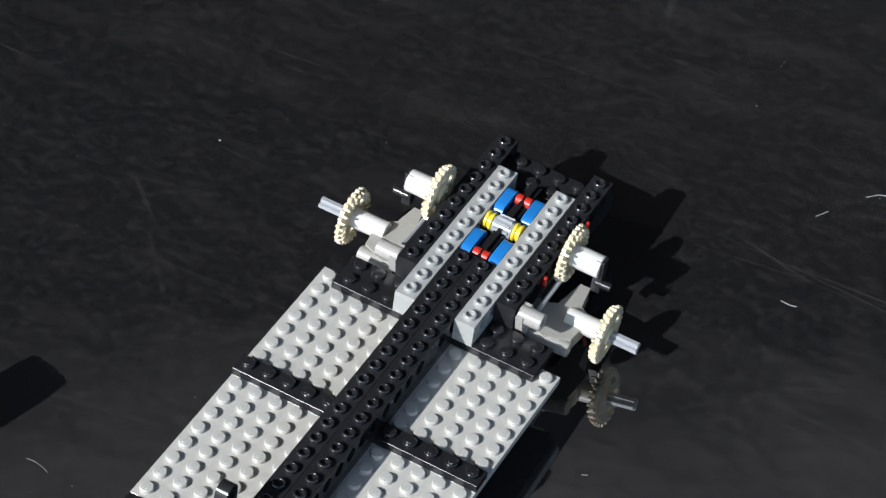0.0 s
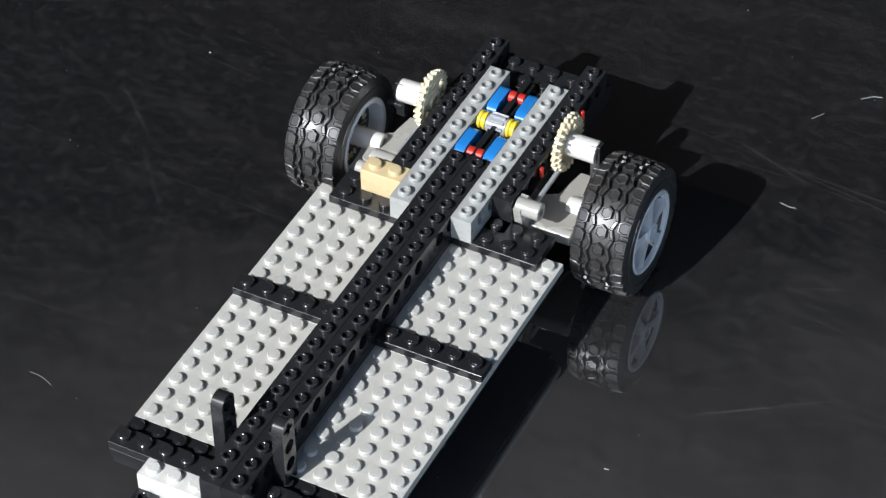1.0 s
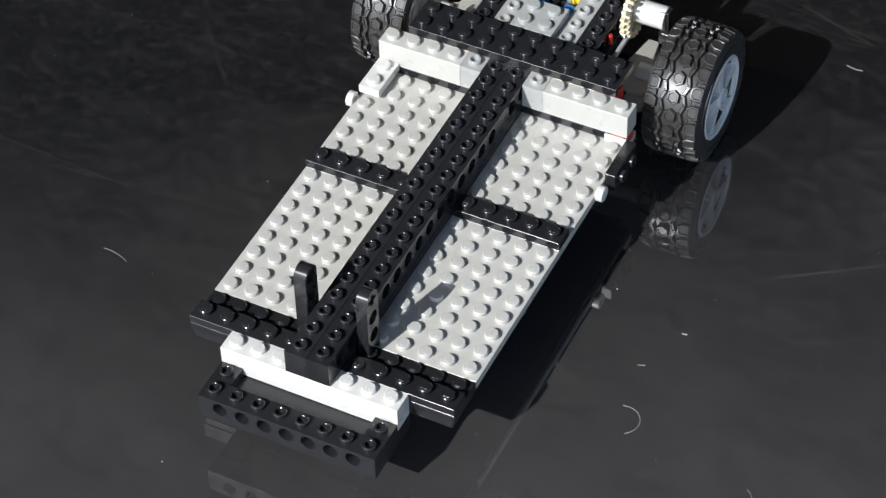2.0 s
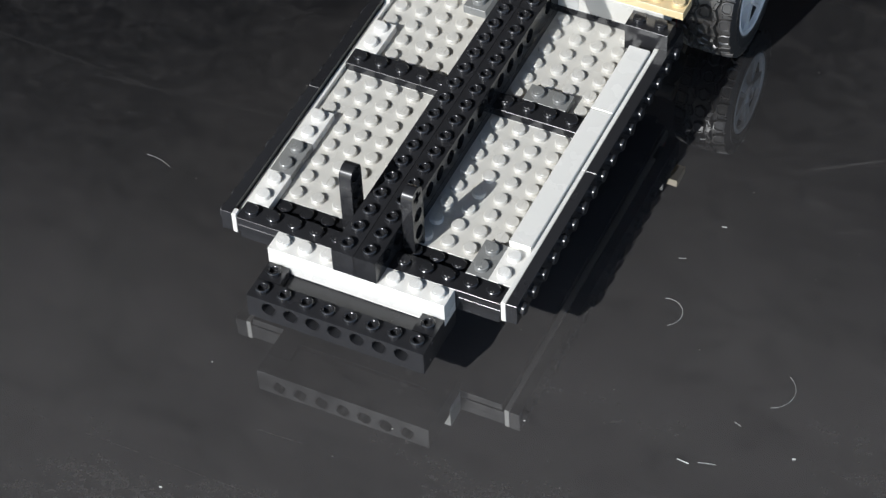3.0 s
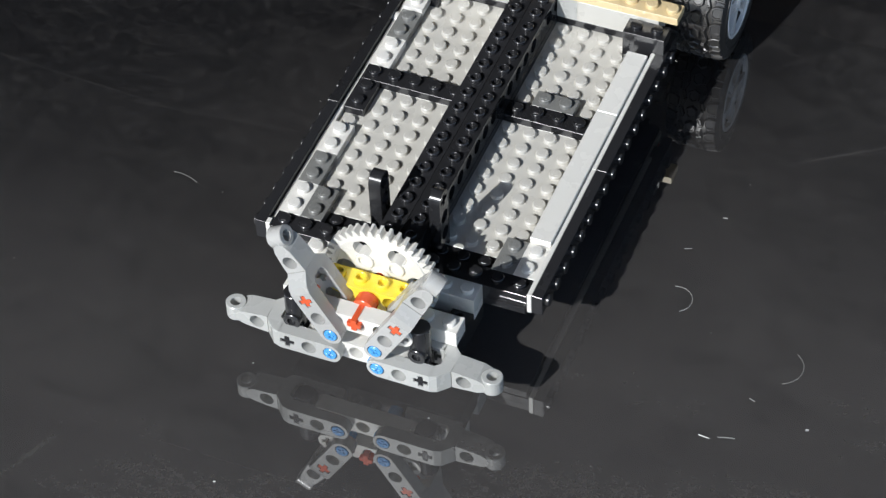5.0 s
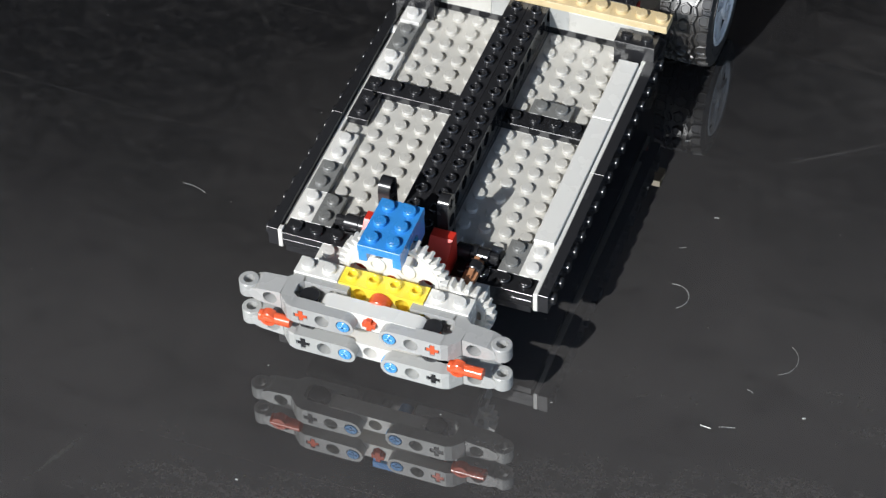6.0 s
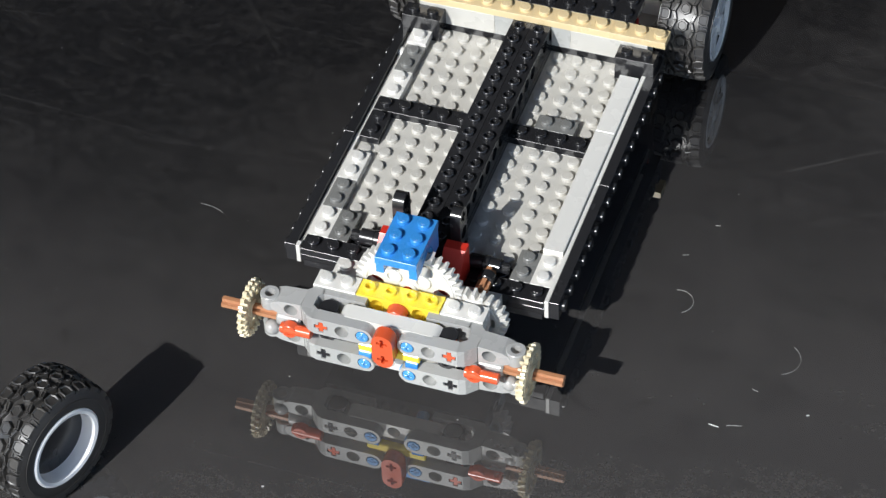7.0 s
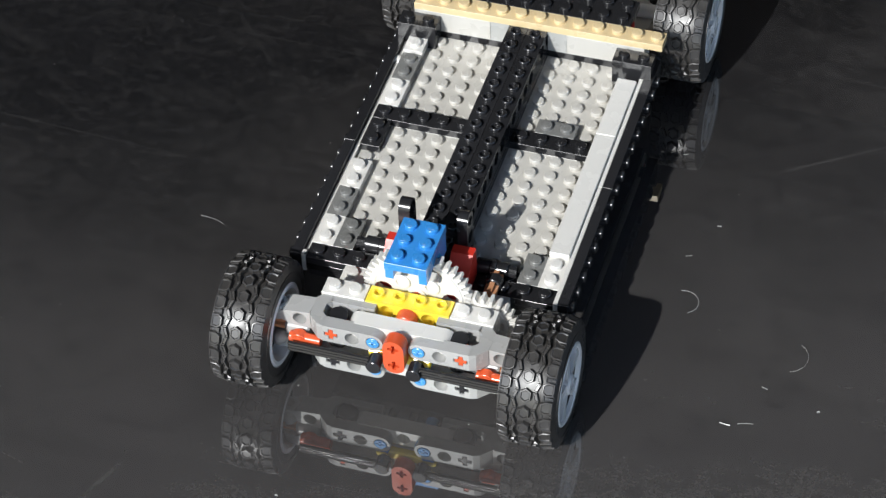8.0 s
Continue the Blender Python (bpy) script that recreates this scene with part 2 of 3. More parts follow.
def technic_form(x, y0, y1, top, holes=True, along="y"):
    """A beam one stud thick with studs on top and round holes through its sides."""
    n = round(y1 - y0)
    g = Form()
    outer = [(y0 + 0.01, 0), (y1 - 0.01, 0), (y1 - 0.01, 1.2), (y0 + 0.01, 1.2)]
    hs = [ring(y0 + k, 0.72, 0.34, 16) for k in range(1, n)] if holes else []
    m = Matrix(((0, 0, 1, x), (1, 0, 0, 0), (0, 1, 0, top - 1.2), (0, 0, 0, 1)))
    g.slab(outer, hs, -0.49, 0.49, m)
    for k in range(n):
        g.stud(x, y0 + k + 0.5, top, True)
    if along == "x":
        g.v = [(b, a, c) for a, b, c in g.v]
    return g


# ---- table ----
def build_table():
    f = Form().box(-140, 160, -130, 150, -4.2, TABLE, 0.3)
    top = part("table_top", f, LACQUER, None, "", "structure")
    for x in (-132, 144):
        for y in (-122, 134):
            part("leg", Form().box(x, x + 8, y, y + 8, -94.9, -4.2, 0.4), BLACK, top)
    return tagged(top, "glossy black lacquered table top with dust and scratches", "table")


build_table()


def wall_paint(name, colour):
    m, n, l, b = material(name)
    co = n.new("ShaderNodeTexCoord").outputs["Object"]
    l.new(mix_colour(n, l, noise_node(n, l, co, 3.0, 6.0), tuple(c * 0.85 for c in colour), colour), b.inputs["Base Color"])
    b.inputs["Roughness"].default_value = 0.8
    return m


def build_light_screens():
    """Unseen surfaces that close the place; ceiling and walls are added to screen off sky light. The sun comes in from
    the open side.
    """
    pale, dim, stone = wall_paint("light_screen_ceiling", (0.085, 0.082, 0.085)), wall_paint("light_screen_wall", (0.08, 0.078, 0.083)), wall_paint("stone_floor", (0.30, 0.29, 0.28))
    for name, box, mat, label in (("ceiling", (-400, 260, -165, 270, 212, 222), pale, "unseen dark ceiling added to screen off sky light"), ("wall_west", (-400, -388, -165, 249, -95, 212), dim, "unseen dark wall added to screen off light"), ("wall_north", (-400, 400, 250, 262, -95, 212), dim, "unseen dark wall added to screen off light"),
                                  ("floor", (-900, 900, -900, 262, -105, -95), stone, "stone paved floor")):
        tagged(part(name, Form().box(*box, 0.5), mat, None, "", "structure"), label, name.split("_")[0])


build_light_screens()

# ---- chassis ----
def gear_form(x, y, z, r, teeth, w, axis="x", hole=0.3, crown=0.0):
    """A toothed wheel, flat across its axis, with lightening holes."""
    out = []
    tooth = 0.30 if r > 1.5 else 0.16
    for i in range(teeth):
        for da, rr in ((-0.34, r - tooth), (-0.15, r), (0.15, r), (0.34, r - tooth)):
            a = 2 * math.pi * (i + da) / teeth
            out.append((rr * math.cos(a), rr * math.sin(a)))
    hs = [cross_hole(0, 0)]
    if r > 1.2:
        hs += [ring(0.62 * r * math.cos(a), 0.62 * r * math.sin(a), 0.17 * r, 10) for a in [k * math.pi / 3 for k in range(6)]]
    rot = {"x": pose(0, 0, 0, 0, 90, 0), "y": pose(0, 0, 0, -90, 0, 0)}[axis]
    g = Form().slab(out, hs, -w / 2, w / 2, Matrix.Translation((x, y, z)) @ rot)
    g.pipe(0.45, 0.3, (x, y, z), axis, -w / 2 - 0.12, w / 2 + 0.12, 14)
    g.pipe(r - tooth - 0.08, r - tooth - 0.25, (x, y, z), axis, -w / 2 - 0.05, w / 2 + 0.05, 32)
    if crown:
        for i in range(teeth):
            a = 2 * math.pi * (i + 0.5) / teeth
            mm = Matrix.Translation((x, y, z)) @ rot @ pose(0, 0, 0, 0, 0, math.degrees(a)) @ Matrix.Translation((r - 0.22, 0, crown * (w / 2 + 0.1)))
            g.box(-0.2, 0.12, -0.06, 0.06, -0.09, 0.09, 0.02, mm)
    return g


def axle_form(at, axis, h0, h1, r=0.29, w=0.1):
    """A rod of cross-shaped section."""
    rot = {"x": pose(0, 0, 0, 0, 90, 0), "y": pose(0, 0, 0, -90, 0, 0), "z": Matrix()}[axis]
    return Form().slab(cross_hole(0, 0, r, w), [], h0, h1, Matrix.Translation(at) @ rot)


def liftarm_form(n, t, cross=(0,), m=None):
    """A flat beam of n holes along x from hole 0, t thick along z."""
    hs = [cross_hole(k, 0) if k in cross else ring(k, 0, 0.33, 16) for k in range(n)]
    g = Form().slab(capsule([(0, 0), (n - 1, 0)], 0.47, 10), hs, -t / 2, t / 2, m)
    return g


def build_chassis():
    ch = thing("car_chassis", "white floored toy car chassis of interlocking bricks with a black spine", "toy car chassis")

    def put(name, form, mat, label=""):
        return part(name, form, mat, ch, label)

    for s in (-1, 1):
        a, b = (1, 6) if s > 0 else (-6, -1)
        for y0, y1 in ((2, 10), (10, 18)):
            skip = {(x + 0.5, 10.5) for x in range(-6, 6)} | {(x + 0.5, 17.5) for x in range(-5, 5)}
            put("floor_plate", plate_form(a, b, y0, y1, FLOOR, skip=skip), OLDWHITE, "white studded floor plate")
        put("cross_strip", plate_form(a, b, 10, 11, FLOOR + PLATE), BLACK, "black one-row studded plate")
        put("front_plate", plate_form(a, b, 0, 2, FLOOR, skip={(x + 0.5, 0.5) for x in range(-6, 6)}), BLACK, "black studded plate")
        put("front_strip", plate_form(a, b, 0, 1, FLOOR + PLATE), BLACK, "black one-row studded plate")
        c, d = (1, 5.1) if s > 0 else (-5.1, -1)
        f = Form().box(c, d, 17, 19, FLOOR, FLOOR + PLATE)
        for x in range(4):
            for y in range(2):
                f.stud(s * (1.5 + x) if x else s * 1.5, 17.5 + y, FLOOR + PLATE)
        put("rear_plate", f, BLACK, "black studded plate")
        # spine and rails
        put("spine_beam", technic_form(s * 0.5, -1, 15, TOP), BLACK, "black beam with round side holes")
        put("spine_beam", technic_form(s * 0.5, 15, 21, TOP), BLACK)
        put("spine_base", Form().box(min(0, s), max(0, s), 0, 21, FLOOR, FLOOR + PLATE), BLACK)
        put("grey_rail", technic_form(s * 1.5, 17, 27, TOP), LGREY, "light grey beam with round side holes")
        put("black_rail", technic_form(s * 2.5, 19, 29, TOP), BLACK, "black beam with round side holes")
        put("rail_base", Form().box(s * 2.5 - 0.5, s * 2.5 + 0.5, 18.2, 29, FLOOR, FLOOR + PLATE), BLACK)
        put("rail_end", Form().box(s * 2.5 - 0.48, s * 2.5 + 0.48, 28, 29.6, FLOOR - 0.4, FLOOR + PLATE), BLACK)
    put("rear_floor", Form().box(-3, 3, 18, 29, FLOOR - PLATE, FLOOR), BLACK, "black floor plate")
    put("rear_cross_beam", plate_form(-2, 2, 27, 29, FLOOR + 0.8, 0.8), BLACK)
    # front bumper frame
    put("bumper_brick", plate_form(-4, 4, -1, 0, FLOOR + PLATE, BRICK, skip={(-0.5, -0.5), (0.5, -0.5)}), WHITE, "white one-row brick")
    put("bumper_underside", Form().box(-4, 4, -1, 0, 0.06, FLOOR + PLATE - BRICK), BLACK)
    put("bumper_beam", technic_form(-2.5, -4, 4, 1.24, along="x"), BLACK, "black beam with round front holes")
    for s in (-1, 1):
        put("bumper_side", technic_form(s * 3.5, -2, -1, 1.24, False), BLACK)
    put("bumper_tray", Form().box(-3, 3, -2, -1, 0.3, 0.8), BLACK, "smooth black tile")
    # black layer also put here for the shade of the hollow floor underside
    put("under_plate", Form().box(-5.9, 5.9, 0.05, 17.9, FLOOR - 2 * PLATE, FLOOR - PLATE - 0.003), BLACK, "black plates under the floor, dark for the shaded hollow underside")
    put("underside_block", Form().box(-1, 1, 3.0, 5.0, TABLE + 0.004, FLOOR - 2 * PLATE), BLACK, "black block under the spine")
    # two small posts beside the spine
    m = Matrix.Translation((-1.5, 1.9, 1.72)) @ pose(0, 0, 0, 0, -90, 0)
    put("post", liftarm_form(4, 0.55, (), m), BLACK, "black upright beam with holes")
    m = Matrix.Translation((1.35, 1.75, 1.72)) @ pose(0, 0, 0, 0, -90, 0)
    put("post", liftarm_form(4, 0.5, (3,), m), BLACK, "black upright beam with holes")
    # driveline between the rails
    for y0, y1, yr in ((24.35, 26.2, 25.75), (21.1, 23.0, 21.5)):
        for s in (-1, 1):
            m = Matrix(((0, 0, 1, s * 0.72), (1, 0, 0, 0), (0, 1, 0, 0), (0, 0, 0, 1)))
            out = capsule([(y0 + 0.45, 2.75), (y1 - 0.45, 2.75)], 0.48, 10)
            f = Form().slab(out, [ring(y0 + 0.45, 2.75, 0.25, 12)], -0.25, 0.25, m)
            put("blue_arm", f, BLUE, "blue rounded arm")
            put("red_bush", Form().pipe(0.30, 0.12, (s * 0.22, yr, 2.95), "x", -0.17, 0.17, 14), RED, "red ribbed bush")
    put("drive_gear", gear_form(0, 23.75, 2.9, 0.55, 10, 0.75), STEEL, "grey cog")
    for s in (-1, 1):
        f = Form().pipe(0.45, 0.2, (s * 0.72, 23.75, 2.95), "x", -0.2, -0.05).pipe(0.38, 0.2, (s * 0.72, 23.75, 2.95), "x", -0.05, 0.06).pipe(0.45, 0.2, (s * 0.72, 23.75, 2.95), "x", 0.06, 0.2)
        put("yellow_bush", f, YELLOW, "yellow grooved bush")
    put("drive_shaft", axle_form((0, 0, 2.85), "y", 21, 27), BLACK)
    # trailing arms, hubs and cogs on both sides
    for s, gx, tip, inner in ((1, 6.5, 8.05, 4.5), (-1, -6.75, -8.35, -4.85)):
        yc, zc = 21.75, 1.45
        arm = [(3.05, 20.3), (4.2, 20.0), (5.3, 20.5), (5.5, 22.2), (4.8, 22.6), (4.6, 23.9), (4.1, 23.9), (3.8, 22.2), (3.05, 21.8)]
        put("trailing_arm", Form().slab([(s * x, y) for x, y in arm], [], 0.75, 1.5), ARMGREY, "light grey suspension arm")
        web = [(19.0, 2.9), (19.9, 3.1), (21.0, 1.5), (21.6, 1.4), (21.6, 0.8), (20.2, 0.8), (19.2, 2.0)]
        x0, x1 = sorted((s * 3.05, s * 3.4))
        put("arm_web", Form().slab(web, [], x0, x1, Matrix(((0, 0, 1, 0), (1, 0, 0, 0), (0, 1, 0, 0), (0, 0, 0, 1)))), ARMGREY)
        put("arm_pin", Form().pipe(0.42, 0.2, (s * 3.05, 19.5, 2.75), "x", 0 if s > 0 else -1.15, 1.15 if s > 0 else 0), ARMGREY)
        put("arm_tube", Form().rod(0.36, (s * 3.5, 20.2, 1.1), "x", -0.1 if s > 0 else -1.9, 1.9 if s > 0 else 0.1), ARMGREY)
        put("arm_strut", Form().rod(0.12, (s * 3.5, 0, 2.3), "y", 20.0, 23.4, 8), STEEL)
        put("hub", Form().rod(0.48, (inner, yc, zc), "x", 0 if s > 0 else -1.75, 1.75 if s > 0 else 0), WHITE, "white hub sleeve")
        put("crown_cog", gear_form(gx, yc, zc, 1.42, 24, 0.2, crown=-s), CREAM, "cream toothed crown wheel")
        put("axle", axle_form((0, yc, zc), "x", min(inner, tip), max(inner, tip)), STEEL, "grey cross axle")
        gx2, y2, z2 = s * 3.38, 23.75, 3.18
        put("crown_cog", gear_form(gx2, y2, z2, 1.42, 24, 0.2, crown=s), CREAM)
        put("hub", Form().rod(0.55, (gx2, y2, z2), "x", 0.15 if s > 0 else -1.6, 1.6 if s > 0 else -0.15), WHITE)
        e = gx2 + s * 1.55
        f = Form().box(e - 0.22, e + 0.22, y2 - 0.25, y2 + 0.25, 1.8, z2 + 0.5).rod(0.2, (e, y2 - 0.1, 2.3), "x", -0.1 if s > 0 else -0.7, 0.7 if s > 0 else 0.1)
        put("shock_mount", f, BLACK)
        put("side_block", Form().box(s * 3.1 - 0.12, s * 3.1 + 0.12, 19.2, 25.8, FLOOR, 2.6), BLACK)
        if s > 0:
            for y in (26.1, 21.8):
                put("red_pin", Form().rod(0.11, (3.1, y, 0), "z", 2.2, 3.1, 8), RED)
    return ch


def tyre_wheel():
    """A deep rubber tyre on a grey spoked rim; its axis is x, the outer face looks along +x."""
    w = thing("wheel", "black rubber toy car tyre with honeycomb tread on a grey rim", "wheel", "car wheels")
    R, H = 2.86, 1.28
    pr = [(1.98, H - 0.12), (2.04, H), (2.55, H), (2.8, H - 0.08), (2.95, H - 0.3), (R, H - 0.5), (R + 0.02, 0), (R, 0.5 - H), (2.95, 0.3 - H), (2.8, 0.08 - H), (2.55, -H), (2.04, -H), (1.98, 0.12 - H), (1.98, H - 0.12)]
    tyre = part("tyre", Form().turn(pr, (0, 0, 0), "x", 56), RUBBER, w, "black rubber tyre")
    g = Form()

    def pad(pts, r0, r1):
        """A raised pad: (angle, across) corners on the tread."""
        c = (sum(p[0] for p in pts) / len(pts), sum(p[1] for p in pts) / len(pts))
        vs = []
        levels = ((1.04, r0), (1.0, r1 - 0.03), (0.92, r1), (0.76, r1), (0.64, r1 - 0.05))
        for q, r in levels:
            for a, x in pts:
                a, x = c[0] + (a - c[0]) * q, c[1] + (x - c[1]) * q
                rr = r - (0.10 * max(0, abs(x) - 0.75) / 0.45)
                vs.append((x, rr * math.cos(a), rr * math.sin(a)))
        n = len(pts)
        fs = [(i + k * n, (i + 1) % n + k * n, (i + 1) % n + (k + 1) * n, i + (k + 1) * n) for k in range(4) for i in range(n)]
        fs.append(tuple(range(4 * n, 5 * n)))
        g.add(vs, fs, True)

    N = 22
    da = 2 * math.pi / N
    for i in range(N):
        a = i * da
        h = da * 0.5
        pad([(a - h * 0.78, 0.0), (a - h * 0.42, 0.25), (a + h * 0.42, 0.25), (a + h * 0.78, 0.0), (a + h * 0.42, -0.25), (a - h * 0.42, -0.25)], R - 0.02, 3.1)
        for s in (-1, 1):
            b = a + h
            # zigzag rib beside the middle row
            for k in (0, 1):
                a0, a1 = a + k * h - h * 0.5, a + (k + 1) * h - h * 0.5
                u0, u1 = (0.50, 0.36) if k else (0.36, 0.50)
                pad([(a0 + 0.004, s * (u0 - 0.05)), (a0 + 0.004, s * (u0 + 0.11)), (a1 - 0.004, s * (u1 + 0.11)), (a1 - 0.004, s * (u1 - 0.05))][::s], R - 0.02, 3.09)
            pad([(b - h * 0.76, s * 0.88), (b - h * 0.46, s * 0.68), (b + h * 0.46, s * 0.68), (b + h * 0.76, s * 0.88), (b + h * 0.70, s * 1.2), (b - h * 0.70, s * 1.2)][::s], R - 0.06, 3.1)
            pad([(a - h * 0.30, s * 0.75), (a + h * 0.30, s * 0.75), (a + h * 0.12, s * 1.2), (a - h * 0.12, s * 1.2)][::s], R - 0.08, 3.04)
    part("tread", g, RUBBER, tyre)
    for s in (-1, 1):
        f = Form().turn([(2.5, s * (H + 0.0)), (2.5, s * (H + 0.03)), (2.42, s * (H + 0.03)), (2.42, s * H)], (0, 0, 0), "x", 48)
        part("sidewall_ring", f, RUBBER, tyre)
    rim = part("rim", Form().turn([(2.0, H - 0.12), (1.98, H - 0.02), (1.9, H + 0.02), (1.76, H - 0.02), (1.70, H - 0.16), (1.66, 0.25), (1.66, -H + 0.2), (1.74, -H - 0.02), (1.9, -H - 0.05), (2.0, -H), (2.04, 0), (2.0, H - 0.12)], (0, 0, 0), "x", 40), RIMGREY, w, "silver grey rim")
    for k in range(5):
        a = 360 * k / 5 + 20
        f = Form().slab([(0.3, -0.2), (0.9, -0.2), (1.4, -0.27), (1.72, -0.46), (1.72, 0.46), (1.4, 0.27), (0.9, 0.2), (0.3, 0.2)], [], -0.16, 0.16, pose(0, 0, 0, a, 0, 0) @ Matrix(((0, 0, 1, 1.06), (1, 0, 0, 0), (0, 1, 0, 0), (0, 0, 0, 1))))
        part("spoke", f, RIMGREY, rim)
    part("hub", Form().turn([(0.0, 0.1), (0.5, 0.1), (0.5, 1.28), (0.44, 1.36), (0.28, 1.36), (0.28, 1.0), (0, 1.0)], (0, 0, 0), "x", 18), RIMGREY, rim)
    f = Form()
    for k in range(34):
        if k % 17 < 12:
            f.box(-0.05, 0.05, -0.09, 0.09, 0, 0.035, 0.01, pose(0, 0, 0, k * 360 / 34, 0, 0) @ Matrix(((0, 0, 1, H), (1, 0, 0, 0), (0, 1, 0, 2.34), (0, 0, 0, 1))))
    part("sidewall_marks", f, RUBBER, tyre, "small raised marks")
    # black disc put in for the shade between spokes and inside the barrel
    part("disc", Form().turn([(0, 0.84), (1.5, 0.84), (1.62, 1.1), (1.68, 1.1), (1.68, -0.6), (0, -0.6)], (0, 0, 0), "x", 32), BLACK, rim)
    for o in w.children_recursive:
        o.data.transform(Matrix.Diagonal((1.05, 1.0, 1.0, 1)))
    return w


chassis = build_chassis()
wheel_rear_right = tyre_wheel()
wheel_rear_left = copy_thing(wheel_rear_right, pose(0, 0, 0))
wheel_front_right = copy_thing(wheel_rear_right, pose(0, 0, 0))
wheel_front_left = copy_thing(wheel_rear_right, pose(0, 0, 0))


# ---- bricks that are added while the clip runs ----
GROUP = "bricks being added"


def brick_thing(name, label, category, form, mat, pieces=()):
    """A loose brick: one body part, and more parts where it has them."""
    t = thing(name, label, category, GROUP)
    part("body", form, mat, t)
    for nm, f, m in pieces:
        part(nm, f, m, t)
    return t


UP = FLOOR + PLATE
tan_left = brick_thing("tan_brick", "tan two-stud brick standing on a black plate", "brick", plate_form(-4, -2, 18, 19, UP + BRICK, BRICK), TAN)
tan_right = brick_thing("tan_brick", "tan two-stud brick standing on a black plate", "brick", plate_form(2, 4, 18, 19, UP + BRICK, BRICK), TAN)


def red_stack(x):
    f = Form().rod(0.5, (x, 18.5, UP), "z", 0.75, 1.35).rod(0.5, (x, 18.5, UP), "z", 0.0, 0.35).stud(x, 18.5, UP + 1.35)
    return brick_thing("round_brick", "two round red bricks with a black plate between", "brick", f, RED, [("spacer", Form().box(x - 0.5, x + 0.5, 18, 19, UP + 0.35, UP + 0.75), BLACK)])


def red_dot(x):
    f = Form().rod(0.5, (x, 17.5, FLOOR), "z", 0.0, 0.4).stud(x, 17.5, FLOOR + 0.4)
    return brick_thing("round_plate", "small round red brick on the floor corner", "brick", f, RED)


red_stack_left, red_stack_right = red_stack(-4.6), red_stack(4.6)
red_dot_left, red_dot_right = red_dot(-5.55), red_dot(5.55)
white_wall_left = brick_thing("wall_brick", "off-white four-stud brick behind the seats", "brick", plate_form(-6, -2, 17, 18, UP + BRICK, BRICK), OLDWHITE)
white_wall_right = brick_thing("wall_brick", "off-white four-stud brick behind the seats", "brick", plate_form(2, 6, 17, 18, UP + BRICK, BRICK), OLDWHITE)
grey_square = brick_thing("square_plate", "light grey plate of four studs on the rails", "plate", plate_form(-1, 1, 20, 22, TOP + PLATE), LGREY)
black_bridge = brick_thing("bridge_plate", "long black two-row plate across the rails", "plate", plate_form(-5, 5, 18, 20, TOP + PLATE), BLACK)
tan_row = brick_thing("tan_plate", "long tan one-row plate on top of the back wall", "plate", plate_form(-6, 4, 17, 18, TOP + PLATE), TAN)
tan_end = brick_thing("tan_plate", "short tan one-row plate at the wall's end", "plate", plate_form(4, 6.9, 17, 18, TOP + PLATE), TAN)
corner_left = brick_thing("corner_brick", "black two-stud brick in the cabin corner", "brick", plate_form(-6.6, -4.6, 16, 17, UP + 1.0, 1.4), BLACK)
corner_right = brick_thing("corner_brick", "black two-stud brick in the cabin corner", "brick", plate_form(4.6, 6.6, 16, 17, UP + 1.0, 1.4), BLACK)
left_ledge = brick_thing("ledge_plate", "white two-stud plate on the floor's edge", "plate", plate_form(-6, -5, 14.98, 16.98, UP + 0.2, PLATE), WHITE, [("side_knob", Form().pipe(0.36, 0.18, (-6.1, 14.6, 1.7), "x", -0.22, 0.1), WHITE)])
right_ledge = brick_thing("ledge_bracket", "black bracket with side studs and a white knob", "bracket", Form().box(6.02, 6.5, 14.6, 16.9, 1.2, 2.1), BLACK,
                          [("corner_strip", Form().box(5.0, 6.0, 16.85, 16.98, FLOOR + 0.01, UP - 0.02), WHITE), ("side_stud", Form().stud(6.5, 15.2, 1.65, True, "x"), BLACK), ("side_stud", Form().stud(6.5, 16.2, 1.65, True, "x"), BLACK), ("side_knob", Form().pipe(0.36, 0.18, (6.1, 13.9, 1.6), "x", -0.1, 0.25), WHITE)])


def side_skirt(s):
    t = thing("side_skirt", "black side skirt with sideways studs and a white inner strip", "side skirt", "side skirts")
    for a, b in ((0.0, 8.0), (8.0, 17.6)):
        x0, x1 = sorted((s * 6.24, s * 6.72))
        f = Form().box(x0, x1, a + 0.01, b - 0.01, 1.14, 2.2)
        for k in range(int(b - a)):
            h = Form().turn([(0.30, 0), (0.30, 0.175), (0.265, 0.21), (0, 0.21)], (0, 0, 0), "x", 14)
            f.add(h.v, h.f, True, Matrix.Translation((s * 6.72, a + k + 0.5, 1.68)) @ Matrix.Diagonal((s, 1, 1, 1)))
        part("outer_plate", f, BLACK, t)
        x0, x1 = sorted((s * 6.02, s * 6.22))
        part("inner_strip", Form().box(x0, x1, a + 0.01, min(b, 16.0) - 0.01, 1.1, 2.18 if s > 0 else 1.9), WHITE, t, "white strip")
    if s < 0:
        part("end_strip", Form().box(x0, x1, 0.01, 0.35, 1.904, 2.18), WHITE, t, "white strip")
    return t


skirt_right, skirt_left = side_skirt(1), side_skirt(-1)
loose = []


def floor_piece(name, label, x0, x1, y0, y1, mat, studs=True, top=UP):
    f = plate_form(x0, x1, y0, y1, top, PLATE - 0.01) if studs else Form().box(x0 + 0.01, x1 - 0.01, y0 + 0.01, y1 - 0.01, top - PLATE + 0.01, top, 0.03)
    loose.append(brick_thing(name, label, "plate" if studs else "tile", f, mat))


